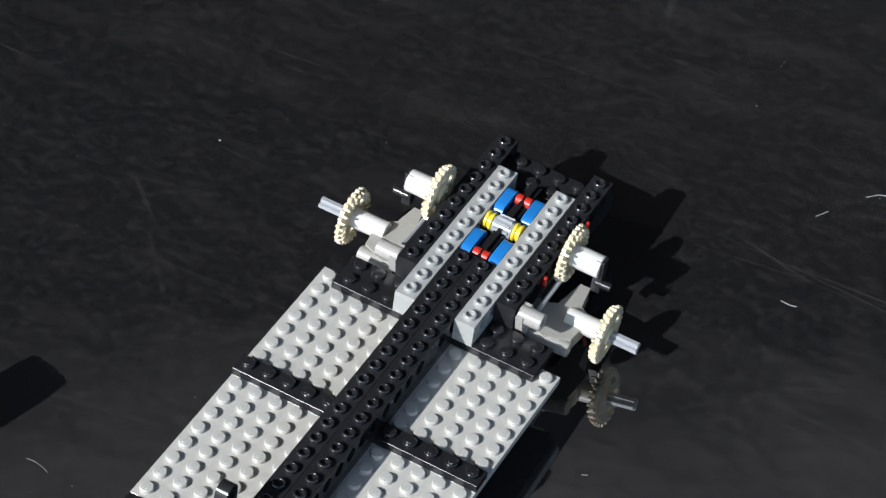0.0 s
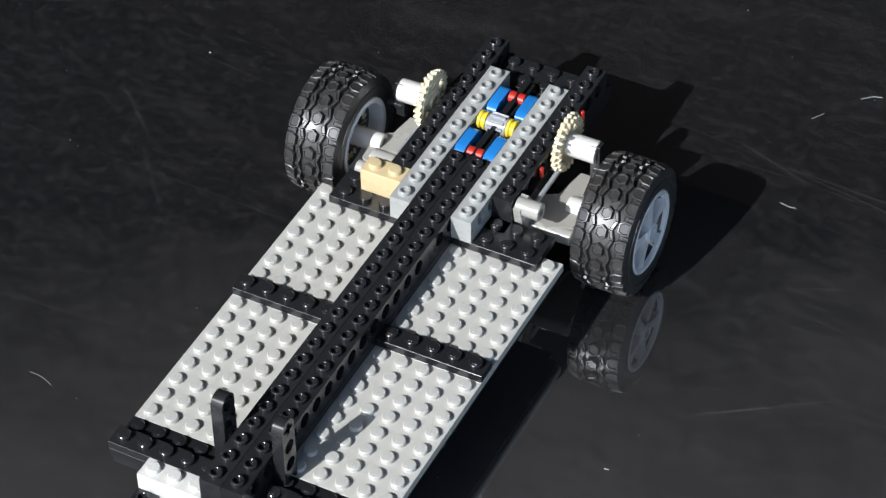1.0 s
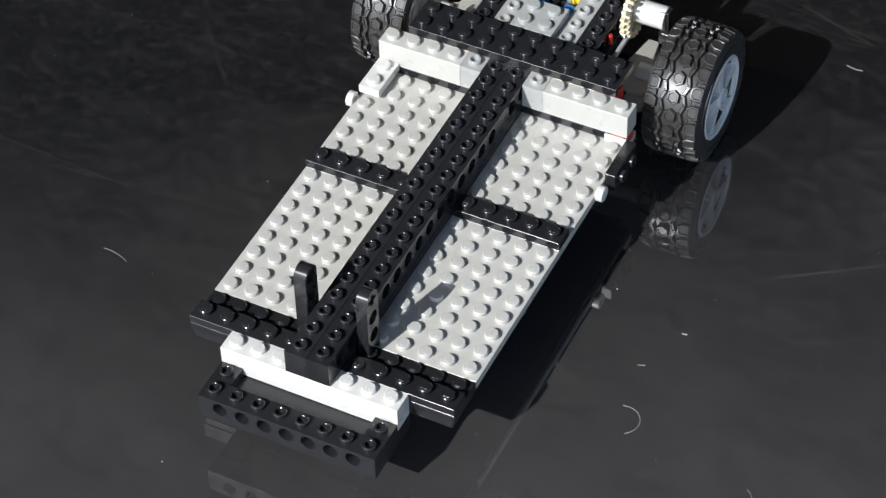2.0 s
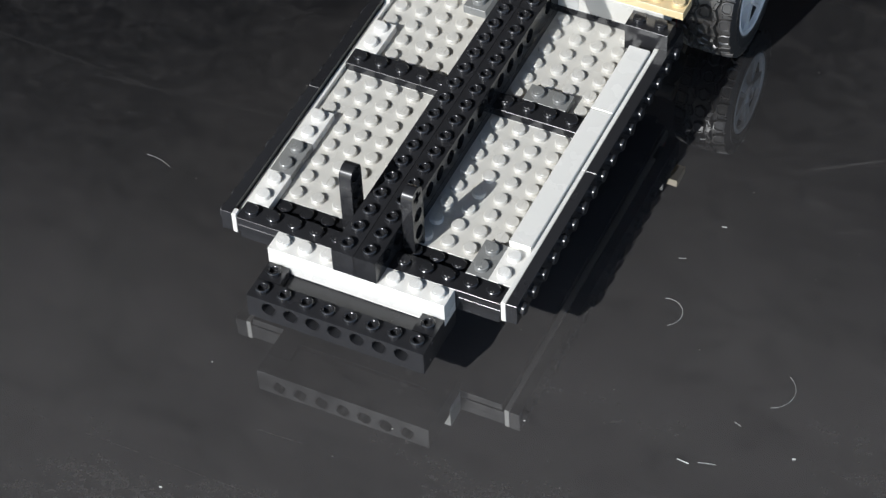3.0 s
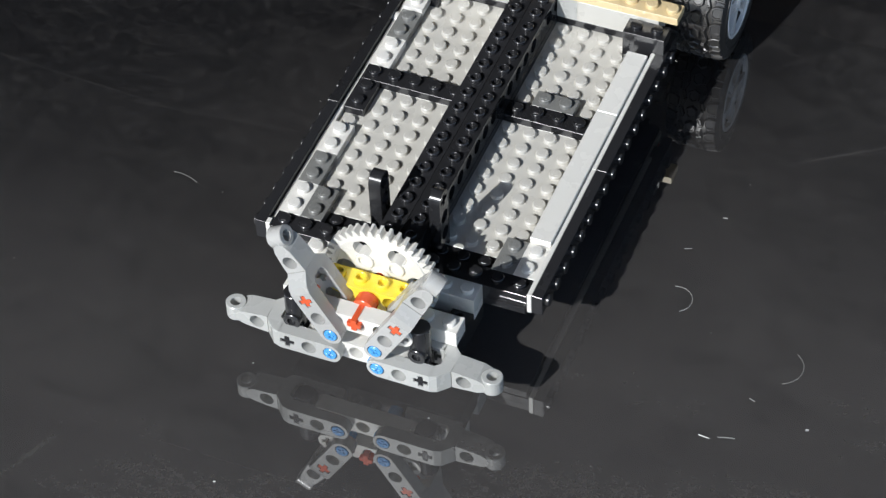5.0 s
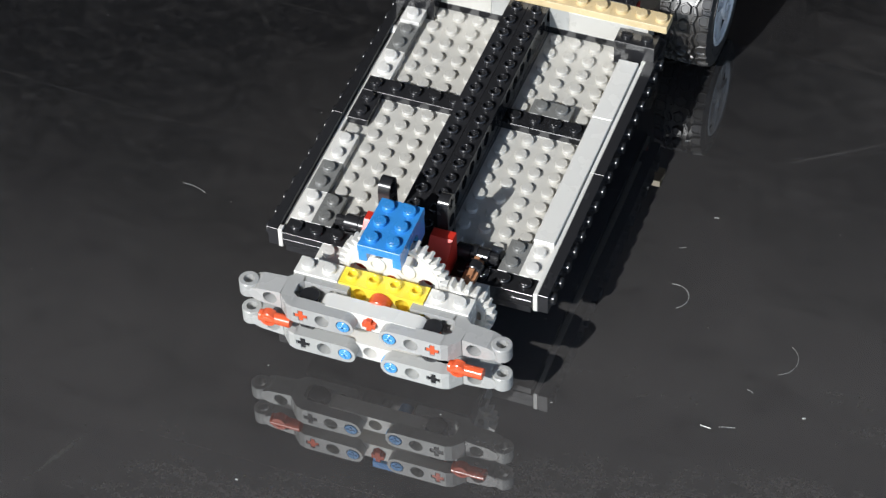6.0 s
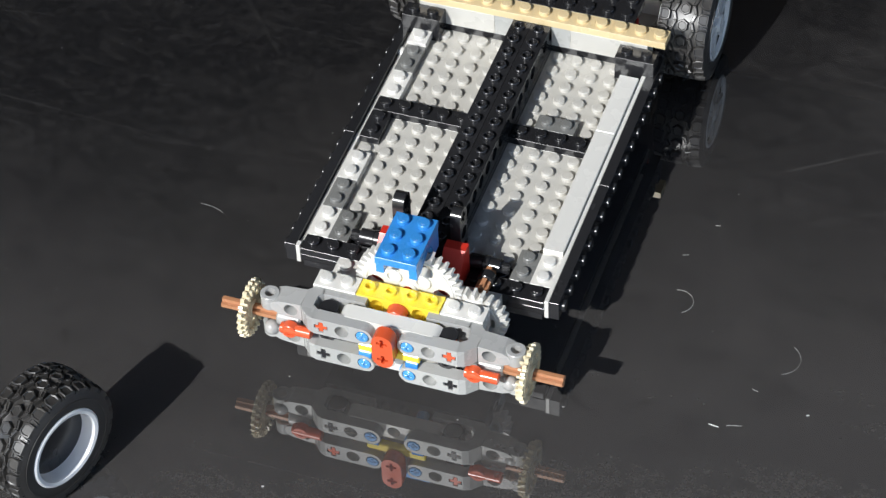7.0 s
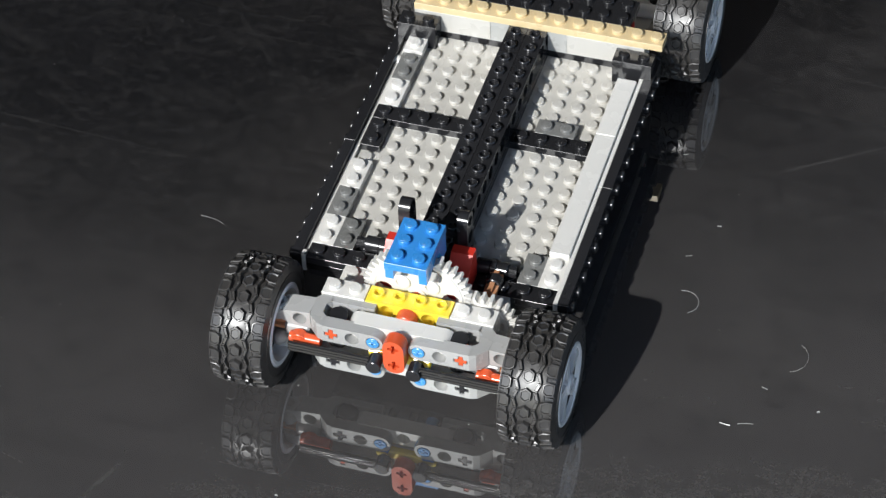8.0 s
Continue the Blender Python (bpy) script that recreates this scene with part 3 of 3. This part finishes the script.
floor_piece("edge_tile", "smooth white tile along the sill", 5, 6, 3, 11.4, WHITE, False, UP + 0.3)
floor_piece("edge_tile", "smooth white tile along the sill", 5, 6, 11.4, 15.6, WHITE, False, UP + 0.3)
floor_piece("edge_plate", "white two-stud plate at the floor's edge", 5, 6, 1, 3, WHITE)
floor_piece("grey_plate", "dark grey two-stud plate on the floor", 4, 5, 1, 3, DGREY)
floor_piece("grey_plate", "dark grey two-stud plate beside the black strip", 2, 4, 11, 12, DGREY)
for a, b, mt, lb in ((1, 3, WHITE, "white"), (3, 5, DGREY, "dark grey"), (5, 7, WHITE, "white"), (11, 13, WHITE, "white"), (13, 15, DGREY, "dark grey")):
    floor_piece("edge_plate", lb + " two-stud plate at the floor's edge", -6, -5, a, b, mt)
floor_piece("edge_plate", "black four-stud plate at the floor's edge", -6.0, -5.0, 8, 10, BLACK)
floor_piece("grey_plate", "dark grey two-stud plate on the floor", -5, -4, 1, 3, DGREY)

# ---- front axle assembly ----
bumper_strip = brick_thing("bumper_plate", "white eight-stud strip on the front beam", "plate", plate_form(-4, 4, -3, -2, 2.06, 0.8), WHITE)
FACE = Matrix(((1, 0, 0, 0), (0, 0, -1, 0), (0, 1, 0, 0), (0, 0, 0, 1)))   # x, z outline; thickness along y


def lever(label):
    """A five-hole white lever, built round its middle hole."""
    t = thing("lever", label, "lever", GROUP)
    part("beam", liftarm_form(5, 0.8, (0, 4), FACE @ Matrix.Translation((-2, 0, 0))), WHITE, t)
    return t


lever_low = lever("white five-hole lever with a blue pin")
part("pin", Form().rod(0.3, (1, 0, 0), "y", -0.7, 1.6).rod(0.36, (1, 0, 0), "y", -0.75, -0.5), AZURE, lever_low, "light blue pin")
lever_high = lever("white five-hole lever above the axle")


def fork_arm(s, mat, label, tip):
    """A double-limbed arm: built round its inner hole, outer end along s*x."""
    t = thing("suspension_arm", label, "suspension arm", "suspension arms")
    sx = Matrix.Diagonal((s, 1, 1, 1))
    limb = [(2.4, -0.5), (2.4, 0.5), *[(-0.48 * math.sin(k * math.pi / 8), 0.5 * math.cos(k * math.pi / 8)) for k in range(9)]]
    part("front_limb", Form().slab(limb, [ring(0, 0, 0.34, 16), ring(1, 0, 0.34, 16), cross_hole(2, 0, 0.33, 0.12)], 0.0, 0.62, sx @ FACE), mat, t)
    # the bent yoke, in plan
    plan = [(2.38, -0.62), (2.7, -0.52), (3.15, -0.06), (3.2, 1.0), (2.75, 1.45), (2.5, 1.5), (2.4, 0.95), (2.62, 0.75), (2.62, 0.2), (2.38, 0.0)]
    part("yoke", Form().slab(plan, [], -0.5, 0.5, sx), mat, t)
    block = [(3.18, -0.5), (3.5, -0.48), (4.3, -0.40), (4.62, -0.26), (4.74, 0.0), (4.62, 0.26), (4.3, 0.40), (3.5, 0.48), (3.18, 0.5)]
    part("outer_block", Form().slab(block, [ring(3.7, 0, 0.34, 16)], -0.98, 0.04, sx @ FACE), mat, t)
    back = [(0.4, -0.5), (2.48, -0.5), (2.48, 0.5), (0.4, 0.5)]
    part("back_limb", Form().slab(back, [ring(1, 0, 0.34, 16), cross_hole(2, 0)], -1.5, -0.95, sx @ FACE), mat, t)
    f = Form().pipe(0.46, 0.25, (s * 4.85, 0.4, 0.0), "z", -0.36, 0.40, 18)
    part("socket", f, mat, t)
    f = Form().rod(0.3, (0, 0, 0), "y", -0.66, 0.5, 14)
    h = Form().box(-0.2, 0.2, -0.7, -0.66, -0.05, 0.05, 0.005).box(-0.05, 0.05, -0.7, -0.66, -0.2, 0.2, 0.005)
    f.add(h.v, h.f)
    part("pin", f, AZURE, t, "light blue pin")
    part("axle_end", axle_form((s * 2, 0, 0), "y", -0.6, 0.3, 0.27, 0.09), tip, t)
    return t


arm_low_left = fork_arm(-1, LGREY, "light grey double suspension arm with blue pin", BLACK)
arm_low_right = fork_arm(1, LGREY, "light grey double suspension arm with blue pin", BLACK)
arm_high_left = fork_arm(-1, MGREY, "grey upper suspension arm with blue pin", ORANGE)
arm_high_right = fork_arm(1, MGREY, "grey upper suspension arm with blue pin", ORANGE)


def black_block(x):
    f = Form().rod(0.46, (x, -3.88, 0), "z", 0.2, 3.0, 16).box(x - 0.44, x + 0.44, -4.23, -3.53, 0.3, 1.3).pipe(0.4, 0.2, (x, -3.88, 1.6), "y", -0.55, 0.3, 14)
    return brick_thing("joint_block", "black round joint block beside the lever", "joint block", f, BLACK)


block_left, block_right = black_block(-3.0), black_block(2.75)
yellow = brick_thing("yellow_brick", "yellow four-stud brick with round holes", "brick", technic_form(-2.5, -2, 2, 3.26, along="x"), YELLOW)
red_axle = thing("red_axle", "long red cross axle pushed through the yellow brick", "axle", GROUP)
part("rod", axle_form((0, 0, 0), "y", -1.7, 1.6, 0.3, 0.12), ORANGE, red_axle)
part("collar", Form().pipe(0.5, 0.28, (0, -0.72, 0), "y", 0.0, 0.6), ORANGE, red_axle)
big_cog = brick_thing("cog", "large white forty-tooth cog in front of the spine", "cog", gear_form(0, 0, 0, 2.6, 40, 0.5, "y"), WHITE)
for k in range(4):
    a = radians(45 + 90 * k)
    part("boss", Form().pipe(0.42, 0.28, (math.cos(a), 0, math.sin(a)), "y", -0.36, 0.3, 14), WHITE, big_cog)
small_cog = brick_thing("cog", "white cog with twenty-four teeth by the bumper", "cog", gear_form(0, 0, 0, 1.6, 24, 0.5, "y"), WHITE)
white_block_left = brick_thing("white_brick", "white two-stud brick beside the yellow one", "brick", plate_form(-4.1, -2.05, -3, -2, 3.24, 1.2), WHITE)
white_block_right = brick_thing("white_brick", "white two-stud brick beside the yellow one", "brick", plate_form(2.05, 4.1, -3, -2, 3.24, 1.2), WHITE)


def slope(x0, x1):
    m = Matrix(((0, 0, 1, 0), (1, 0, 0, 0), (0, 1, 0, 0), (0, 0, 0, 1)))
    f = Form().slab([(-0.9, TOP - 1.2), (1.0, TOP - 1.2), (1.0, TOP + 0.55), (0.5, TOP + 0.55), (-0.9, TOP - 0.85)], [], x0, x1, m)
    return brick_thing("slope_brick", "red sloped brick beside the spine", "slope brick", f, RED)


slope_left, slope_right = slope(-2.1, -1.05), slope(1.05, 2.1)
blue_block = brick_thing("blue_brick", "blue six-stud inverted wedge brick over the cog", "brick", plate_form(-1, 1, -2.9, 0.1, 5.9, 0.42), BLOCKBLUE)
m_side = Matrix(((0, 0, 1, 0), (1, 0, 0, 0), (0, 1, 0, 0), (0, 0, 0, 1)))
for x0, x1 in ((-0.98, -0.6), (0.6, 0.98)):
    part("wedge", Form().slab([(-2.85, 5.5), (0.05, 5.5), (0.05, 4.3), (-0.5, 4.3), (-0.9, 5.2), (-1.6, 5.2), (-2.3, 4.9), (-2.85, 4.9)], [], x0, x1, m_side), BLOCKBLUE, blue_block)
part("back_wall", Form().box(-0.6, 0.6, -0.45, 0.05, 4.3, 5.5), BLOCKBLUE, blue_block)


def half_axle(s, x0, x1, y, z):
    t = thing("half_axle", "copper brown cross axle at the front", "axle", "front half axles")
    part("rod", axle_form((0, y, z), "x", min(x0, x1), max(x0, x1), 0.28, 0.1), COPPER, t)
    part("hub_block", Form().rod(0.43, (s * 4.85 - 0.05, y, z - 0.05), "x", -0.6, 0.6, 16, 0.1), MGREY, t)
    part("ball", Form().turn([(0, -0.38), (0.2, -0.33), (0.33, -0.19), (0.38, 0), (0.33, 0.19), (0.2, 0.33), (0, 0.38)], (s * 5.75 - 0.05, y - 0.2, z - 0.75), "z", 16), MGREY, t, "grey ball")
    return t


axle_left, axle_right = half_axle(-1, -4.7, -8.25, -4.05, 1.85), half_axle(1, 4.4, 8.2, -3.9, 1.65)


def stop_pin(x0, x1, z):
    f = Form().rod(0.27, (0, -4.74, z), "x", x0, x1, 12).pipe(0.38, 0.2, (x0 + 0.45, -4.84, z), "y", -0.14, 0.3, 14)
    return brick_thing("stop_pin", "orange red pin between the suspension arms", "pin", f, ORANGE)


pin_left, pin_right = stop_pin(-5.1, -3.6, 1.85), stop_pin(3.8, 5.4, 1.75)
knob = brick_thing("knob", "orange red knob with cross holes at the centre", "knob", Form().slab(capsule([(0.12, 2.05), (0.12, 3.1)], 0.5, 10), [cross_hole(0.12, 2.05, 0.26, 0.08), cross_hole(0.12, 3.1, 0.26, 0.08)], 4.8, 5.45, FACE), ORANGE)
cog_left = brick_thing("crown_cog", "cream crown wheel on the front axle", "cog", gear_form(-6.9, -4.05, 1.85, 1.42, 24, 0.2, crown=1), CREAM)
cog_right = brick_thing("crown_cog", "cream crown wheel on the front axle", "cog", gear_form(6.58, -3.9, 1.65, 1.42, 24, 0.2, crown=-1), CREAM)


def tie_rod(s):
    t = thing("tie_rod", "black ribbed steering rod across the arms", "steering rod", "steering rods")
    f = Form()
    for k, dz in ((0, 0.18), (1, 0.0), (2, -0.18)):
        f.rod(0.11, (0, -5.35, 1.85 + dz), "x", min(s * 1.2 + 0.12, s * 5.1 + 0.12), max(s * 1.2 + 0.12, s * 5.1 + 0.12), 8, 0.02)
    part("rod", f, BLACK, t)
    part("end", Form().rod(0.36, (s * 0.95 + 0.12, -5.3, 1.8), "y", -0.35, 0.35, 14), BLACK, t)
    return t


rod_left, rod_right = tie_rod(-1), tie_rod(1)


yellow_link = brick_thing("yellow_connector", "yellow bar with blue collars between the suspension arms", "connector",
                          Form().box(-1.35, 1.6, -4.75, -4.35, 1.45, 1.95, 0.06), YELLOW,
                          [("collar", Form().pipe(0.34, 0.15, (-1.0, -4.55, 1.3), "x", -0.3, 0.3, 14), BLUE), ("collar", Form().pipe(0.34, 0.15, (1.25, -4.55, 1.3), "x", -0.3, 0.3, 14), BLUE)])


def steering_joint(s, stub):
    """Black sleeves on a short axle that lies on the front plate, with a copper axle end where it shows."""
    t = thing("steering_joint", "black axle joiner lying on the front floor plate", "axle joiner", GROUP)
    part("sleeve", Form().pipe(0.40, 0.2, (s * 2.7, 1.45, 2.22), "x", -0.75, -0.05, 14).pipe(0.46, 0.2, (s * 2.7, 1.45, 2.22), "x", -0.05, 0.25, 14).pipe(0.40, 0.2, (s * 2.7, 1.45, 2.22), "x", 0.25, 0.8, 14), BLACK, t)
    part("rod", axle_form((0, 1.45, 2.22), "x", min(s * 1.3, s * 3.9), max(s * 1.3, s * 3.9), 0.26, 0.1), BLACK, t)
    if stub:
        part("axle_end", axle_form((3.1, 0, 2.35), "y", -0.35, 0.95, 0.3, 0.12), COPPER, t, "copper brown axle end")
        part("collar", Form().pipe(0.42, 0.26, (3.1, 0, 2.35), "y", 0.2, 0.7, 14), BLACK, t)
    return t


joint_left, joint_right = steering_joint(-1, False), steering_joint(1, True)


# ---- lint on the table ----
def lint_thing(x, y, pts, w=0.035):
    """A fibre or crumb of dust: short thin prisms along a bent line."""
    f = Form()
    for (ax, ay), (bx, by) in zip(pts, pts[1:]):
        ln = math.hypot(bx - ax, by - ay)
        f.box(0, ln, -w, w, TABLE, TABLE + 2 * w, w * 0.4, Matrix.Translation((x + ax, y + ay, 0)) @ pose(0, 0, 0, 0, 0, math.degrees(math.atan2(by - ay, bx - ax))))
    return tagged(part("lint_fibre", f, LGREY, None), "pale fibre of dust lying on the black table", "lint", "lint on the table")


def arc(r, a0, a1, n=9):
    return [(r * math.cos(radians(a0 + (a1 - a0) * i / n)), r * math.sin(radians(a0 + (a1 - a0) * i / n))) for i in range(n + 1)]


for x, y, pts, w in ((10.96, 5.37, arc(0.75, -60, 110), 0.018), (14.36, -1.58, [(0, 0), (0.5, -0.05)], 0.035), (15.16, -1.43, [(0, 0), (0.3, 0.1), (0.7, 0.18)], 0.02),
                     (18.50, 0.22, [(0, 0), (0.14, 0.05)], 0.06), (-13.24, 2.57, arc(2.2, 60, 95), 0.012), (-3.85, -11.13, [(0, 0), (0.12, 0.02)], 0.05),
                     (12.47, 38.04, [(0, 0), (0.5, 0.45), (0.9, 0.55)], 0.03), (10.87, 35.64, [(0, 0), (0.4, 0.6)], 0.025), (11.77, 29.24, [(0, 0.2), (0.5, 0.1), (0.8, 0.15)], 0.025),
                     (16.46, 3.27, arc(1.0, -70, 60), 0.012), (15.75, 1.07, [(0, 0), (0.3, -0.1)], 0.02), (8.55, 15.27, [(0, 0), (0.25, 0.1)], 0.02), (-17.63, 27.14, [(0, 0), (0.1, 0.05)], 0.05), (11.36, 10.77, [(0, 0), (0.22, 0.04)], 0.03), (10.36, 8.37, [(0, 0), (0.3, 0.12)], 0.018)):
    lint_thing(x, y, pts, w * 0.5)


# ---- movement ----
def at_studs(x, y, z, rx=0, ry=0, rz=0):
    return pose(x * STUD, y * STUD, z * STUD, rx, ry, rz)


def lowest(ob):
    """The lowest vertex of a thing at rest at its built place, in metres."""
    zs = []
    for o in (ob, *ob.children_recursive):
        if o.type == "MESH":
            zs += [v.co.z for v in o.data.vertices]
    return min(zs)


PARKED = []


def arrive(ob, t, home=None, rest=None):
    """The thing waits on the table beside the set, then is set down in its place by t."""
    home = home or pose(0, 0, 0)
    if rest is None:
        k = len(PARKED)
        PARKED.append(ob)
        xs = [v.co.x for o in (ob, *ob.children_recursive) if o.type == "MESH" for v in o.data.vertices]
        ys = [v.co.y for o in (ob, *ob.children_recursive) if o.type == "MESH" for v in o.data.vertices]
        cx, cy = (min(xs) + max(xs)) / 2, (min(ys) + max(ys)) / 2
        px, py = (52 + 16 * (k % 5)) * STUD, (-40 + 8 * (k // 5)) * STUD
        rest = pose(px - cx, py - cy, TABLE * STUD - lowest(ob))
    lift = home.copy()
    lift.translation = home.translation + Vector((0.05, -0.03, 0.05))
    walk(ob, [(0.0, rest), (t - 0.1, rest), (t - 0.04, lift), (t, home), (8.0, home)])


def motions():
    level = pose(0, 0, 0)
    tilt = Matrix.Translation(Vector((0.096, -0.026, 0.314)) * STUD) @ Euler([radians(a) for a in (-1.71, 7.71, 0.37)]).to_matrix().to_4x4()
    walk(chassis, [(0.0, tilt), (0.5, tilt), (0.6, level), (8.0, level)])
    r = 3.1 + TABLE
    walk(wheel_rear_right, [(0.0, at_studs(19.17, 0.54, r, 0, 0, 26)), (0.2, at_studs(15.37, 8.04, r, 0, 0, 26)), (0.3, at_studs(13.67, 11.84, r, 0, 0, 26)), (0.4, at_studs(12.17, 14.64, r, 0, 0, 26)), (0.5, at_studs(10.67, 17.49, r, 0, 0, 26)), (0.6, at_studs(7.15, 21.85, r)), (8.0, at_studs(7.15, 21.85, r))])
    walk(wheel_rear_left, [(0.0, at_studs(-18.43, 1.14, r, 0, 0, 162)), (0.1, at_studs(-15.83, 6.54, r, 0, 0, 162)), (0.3, at_studs(-12.78, 12.44, r, 0, 0, 162)), (0.5, at_studs(-10.83, 18.14, r, 0, 0, 172)), (0.6, at_studs(-7.18, 21.79, r, 0, 0, 180)), (8.0, at_studs(-7.18, 21.79, r, 0, 0, 180))])
    walk(wheel_front_left, [(0.0, at_studs(-30.54, -28.61, r, 0, 0, 162)), (6.7, at_studs(-30.54, -28.61, r, 0, 0, 162)), (7.0, at_studs(-13.00, -13.51, r, 0, 0, 160)), (7.1, at_studs(-12.04, -10.51, r, 0, 0, 160)), (7.2, at_studs(-9.24, -3.51, r, 0, 0, 178)), (7.3, at_studs(-7.84, -3.71, r, 0, 0, 180)), (7.4, at_studs(-7.09, -3.76, r, 0, 0, 180)), (8.0, at_studs(-7.09, -3.76, r, 0, 0, 180))])
    walk(wheel_front_right, [(0.0, at_studs(44.46, -10.61, r, 0, 0, -45)), (6.7, at_studs(44.46, -10.61, r, 0, 0, -45)), (7.0, at_studs(27.46, 8.39, r, 0, 0, -42)), (7.1, at_studs(21.76, 6.39, r, 0, 0, -36)), (7.2, at_studs(16.73, 2.34, r, 0, 0, -32)), (7.3, at_studs(13.46, -1.21, r, 0, 0, -30)), (7.4, at_studs(10.16, -4.26, r, 0, 0, -25)), (7.5, at_studs(7.2, -3.95, r, 0, 0, -7)), (7.6, at_studs(6.56, -3.81, r)), (8.0, at_studs(6.56, -3.81, r))])
    # rear bricks
    for ob, t in ((tan_left, 0.9), (red_stack_left, 1.2), (red_dot_left, 1.1), (white_wall_left, 1.4), (grey_square, 1.5), (tan_right, 1.5), (red_dot_right, 1.6),
                  (red_stack_right, 1.7), (white_wall_right, 1.9), (black_bridge, 2.0), (left_ledge, 1.9), (right_ledge, 2.0), (tan_row, 2.1), (corner_left, 2.2),
                  (corner_right, 2.2), (tan_end, 2.6), (skirt_right, 2.8), (skirt_left, 3.0), (bumper_strip, 3.4), (block_left, 3.6), (block_right, 3.8),
                  (yellow, 4.0), (white_block_left, 5.2), (white_block_right, 5.3), (slope_left, 5.5), (slope_right, 5.6), (joint_left, 5.65), (joint_right, 5.7), (yellow_link, 6.3), (blue_block, 5.9),
                  (pin_left, 6.0), (pin_right, 6.0), (axle_left, 6.1), (knob, 6.4), (cog_left, 6.5), (cog_right, 6.6), (rod_left, 8.0)):
        arrive(ob, t)
    away = pose(0.45, -0.3, TABLE * STUD - lowest(rod_right))
    pivot = at_studs(0.3, -6.65, -1.3, 0, -22.5, 20.4) @ at_studs(-1.07, 5.3, -1.8)
    walk(rod_right, [(0.0, away), (7.7, away), (7.8, pivot), (7.9, level), (8.0, level)])
    for k, ob in enumerate(loose):
        arrive(ob, 2.5 + 0.06 * k)
    away = pose(0.45, -0.25, TABLE * STUD - lowest(axle_right))
    walk(axle_right, [(0.0, away), (6.1, away), (6.2, level), (7.5, level), (7.6, at_studs(-0.7, 0, 0)), (8.0, at_studs(-0.7, 0, 0))])
    # levers, arms, cogs and the red axle
    arrive(big_cog, 4.2, at_studs(0.1, -1.5, 2.95), at_studs(70, -20, 2.6 + TABLE))
    arrive(small_cog, 5.4, at_studs(3.2, -1.5, 1.9), at_studs(76, -20, 1.6 + TABLE))
    wait, high = at_studs(64, -24, 0.5 + TABLE), at_studs(0.05, -4.0, 2.7)
    walk(lever_high, [(0.0, wait), (4.2, wait), (4.3, high), (4.4, high), (4.5, at_studs(0.65, -4.1, 1.85)), (4.7, at_studs(0.65, -4.1, 1.85)), (5.1, high), (8.0, high)])
    low = at_studs(-0.05, -4.0, 0.75)
    wait = at_studs(64, -28, 0.5 + TABLE)
    walk(lever_low, [(0.0, wait), (3.4, wait), (3.5, at_studs(0.4, -4.93, 0.97, 0, -19, 5)), (3.6, low), (8.0, low)])
    for ob, s, z, t in ((arm_low_left, -1, 0.85, 3.6), (arm_low_right, 1, 0.75, 3.7)):
        arrive(ob, t, at_studs(-1.03 if s < 0 else 1.12, -4.3, z), at_studs(70 + 14 * s, -28, 0.5 + TABLE))
    for ob, s, a, t in ((arm_high_left, -1, 55, 4.5), (arm_high_right, 1, -80, 4.7)):
        home = at_studs(-1.03 if s < 0 else 1.12, -4.3, 2.65)
        wait = at_studs(70 + 14 * s, -34, 0.5 + TABLE)
        rows = [(0.0, wait), (t - 0.1, wait), (t, at_studs(0.12 + s * 1.0, -4.5, 1.0, 0, a, 0))]
        if s < 0:
            rows.append((4.7, at_studs(-1.25, -4.5, 1.05, 0, 80, 0)))
        walk(ob, rows + [(4.9, at_studs(0.12 + s * 1.0, -4.4, 1.75, 0, -s * 75, 0)), (5.3, home), (8.0, home)])
    wait = at_studs(60, -18, 0.5 + TABLE)
    walk(red_axle, [(0.0, wait), (4.0, wait), (4.1, at_studs(0.25, -5.5, 2.78)), (4.2, at_studs(0.1, -3.5, 2.78)), (4.4, at_studs(0.05, -2.95, 2.78)), (8.0, at_studs(0.05, -2.9, 2.78))])


motions()
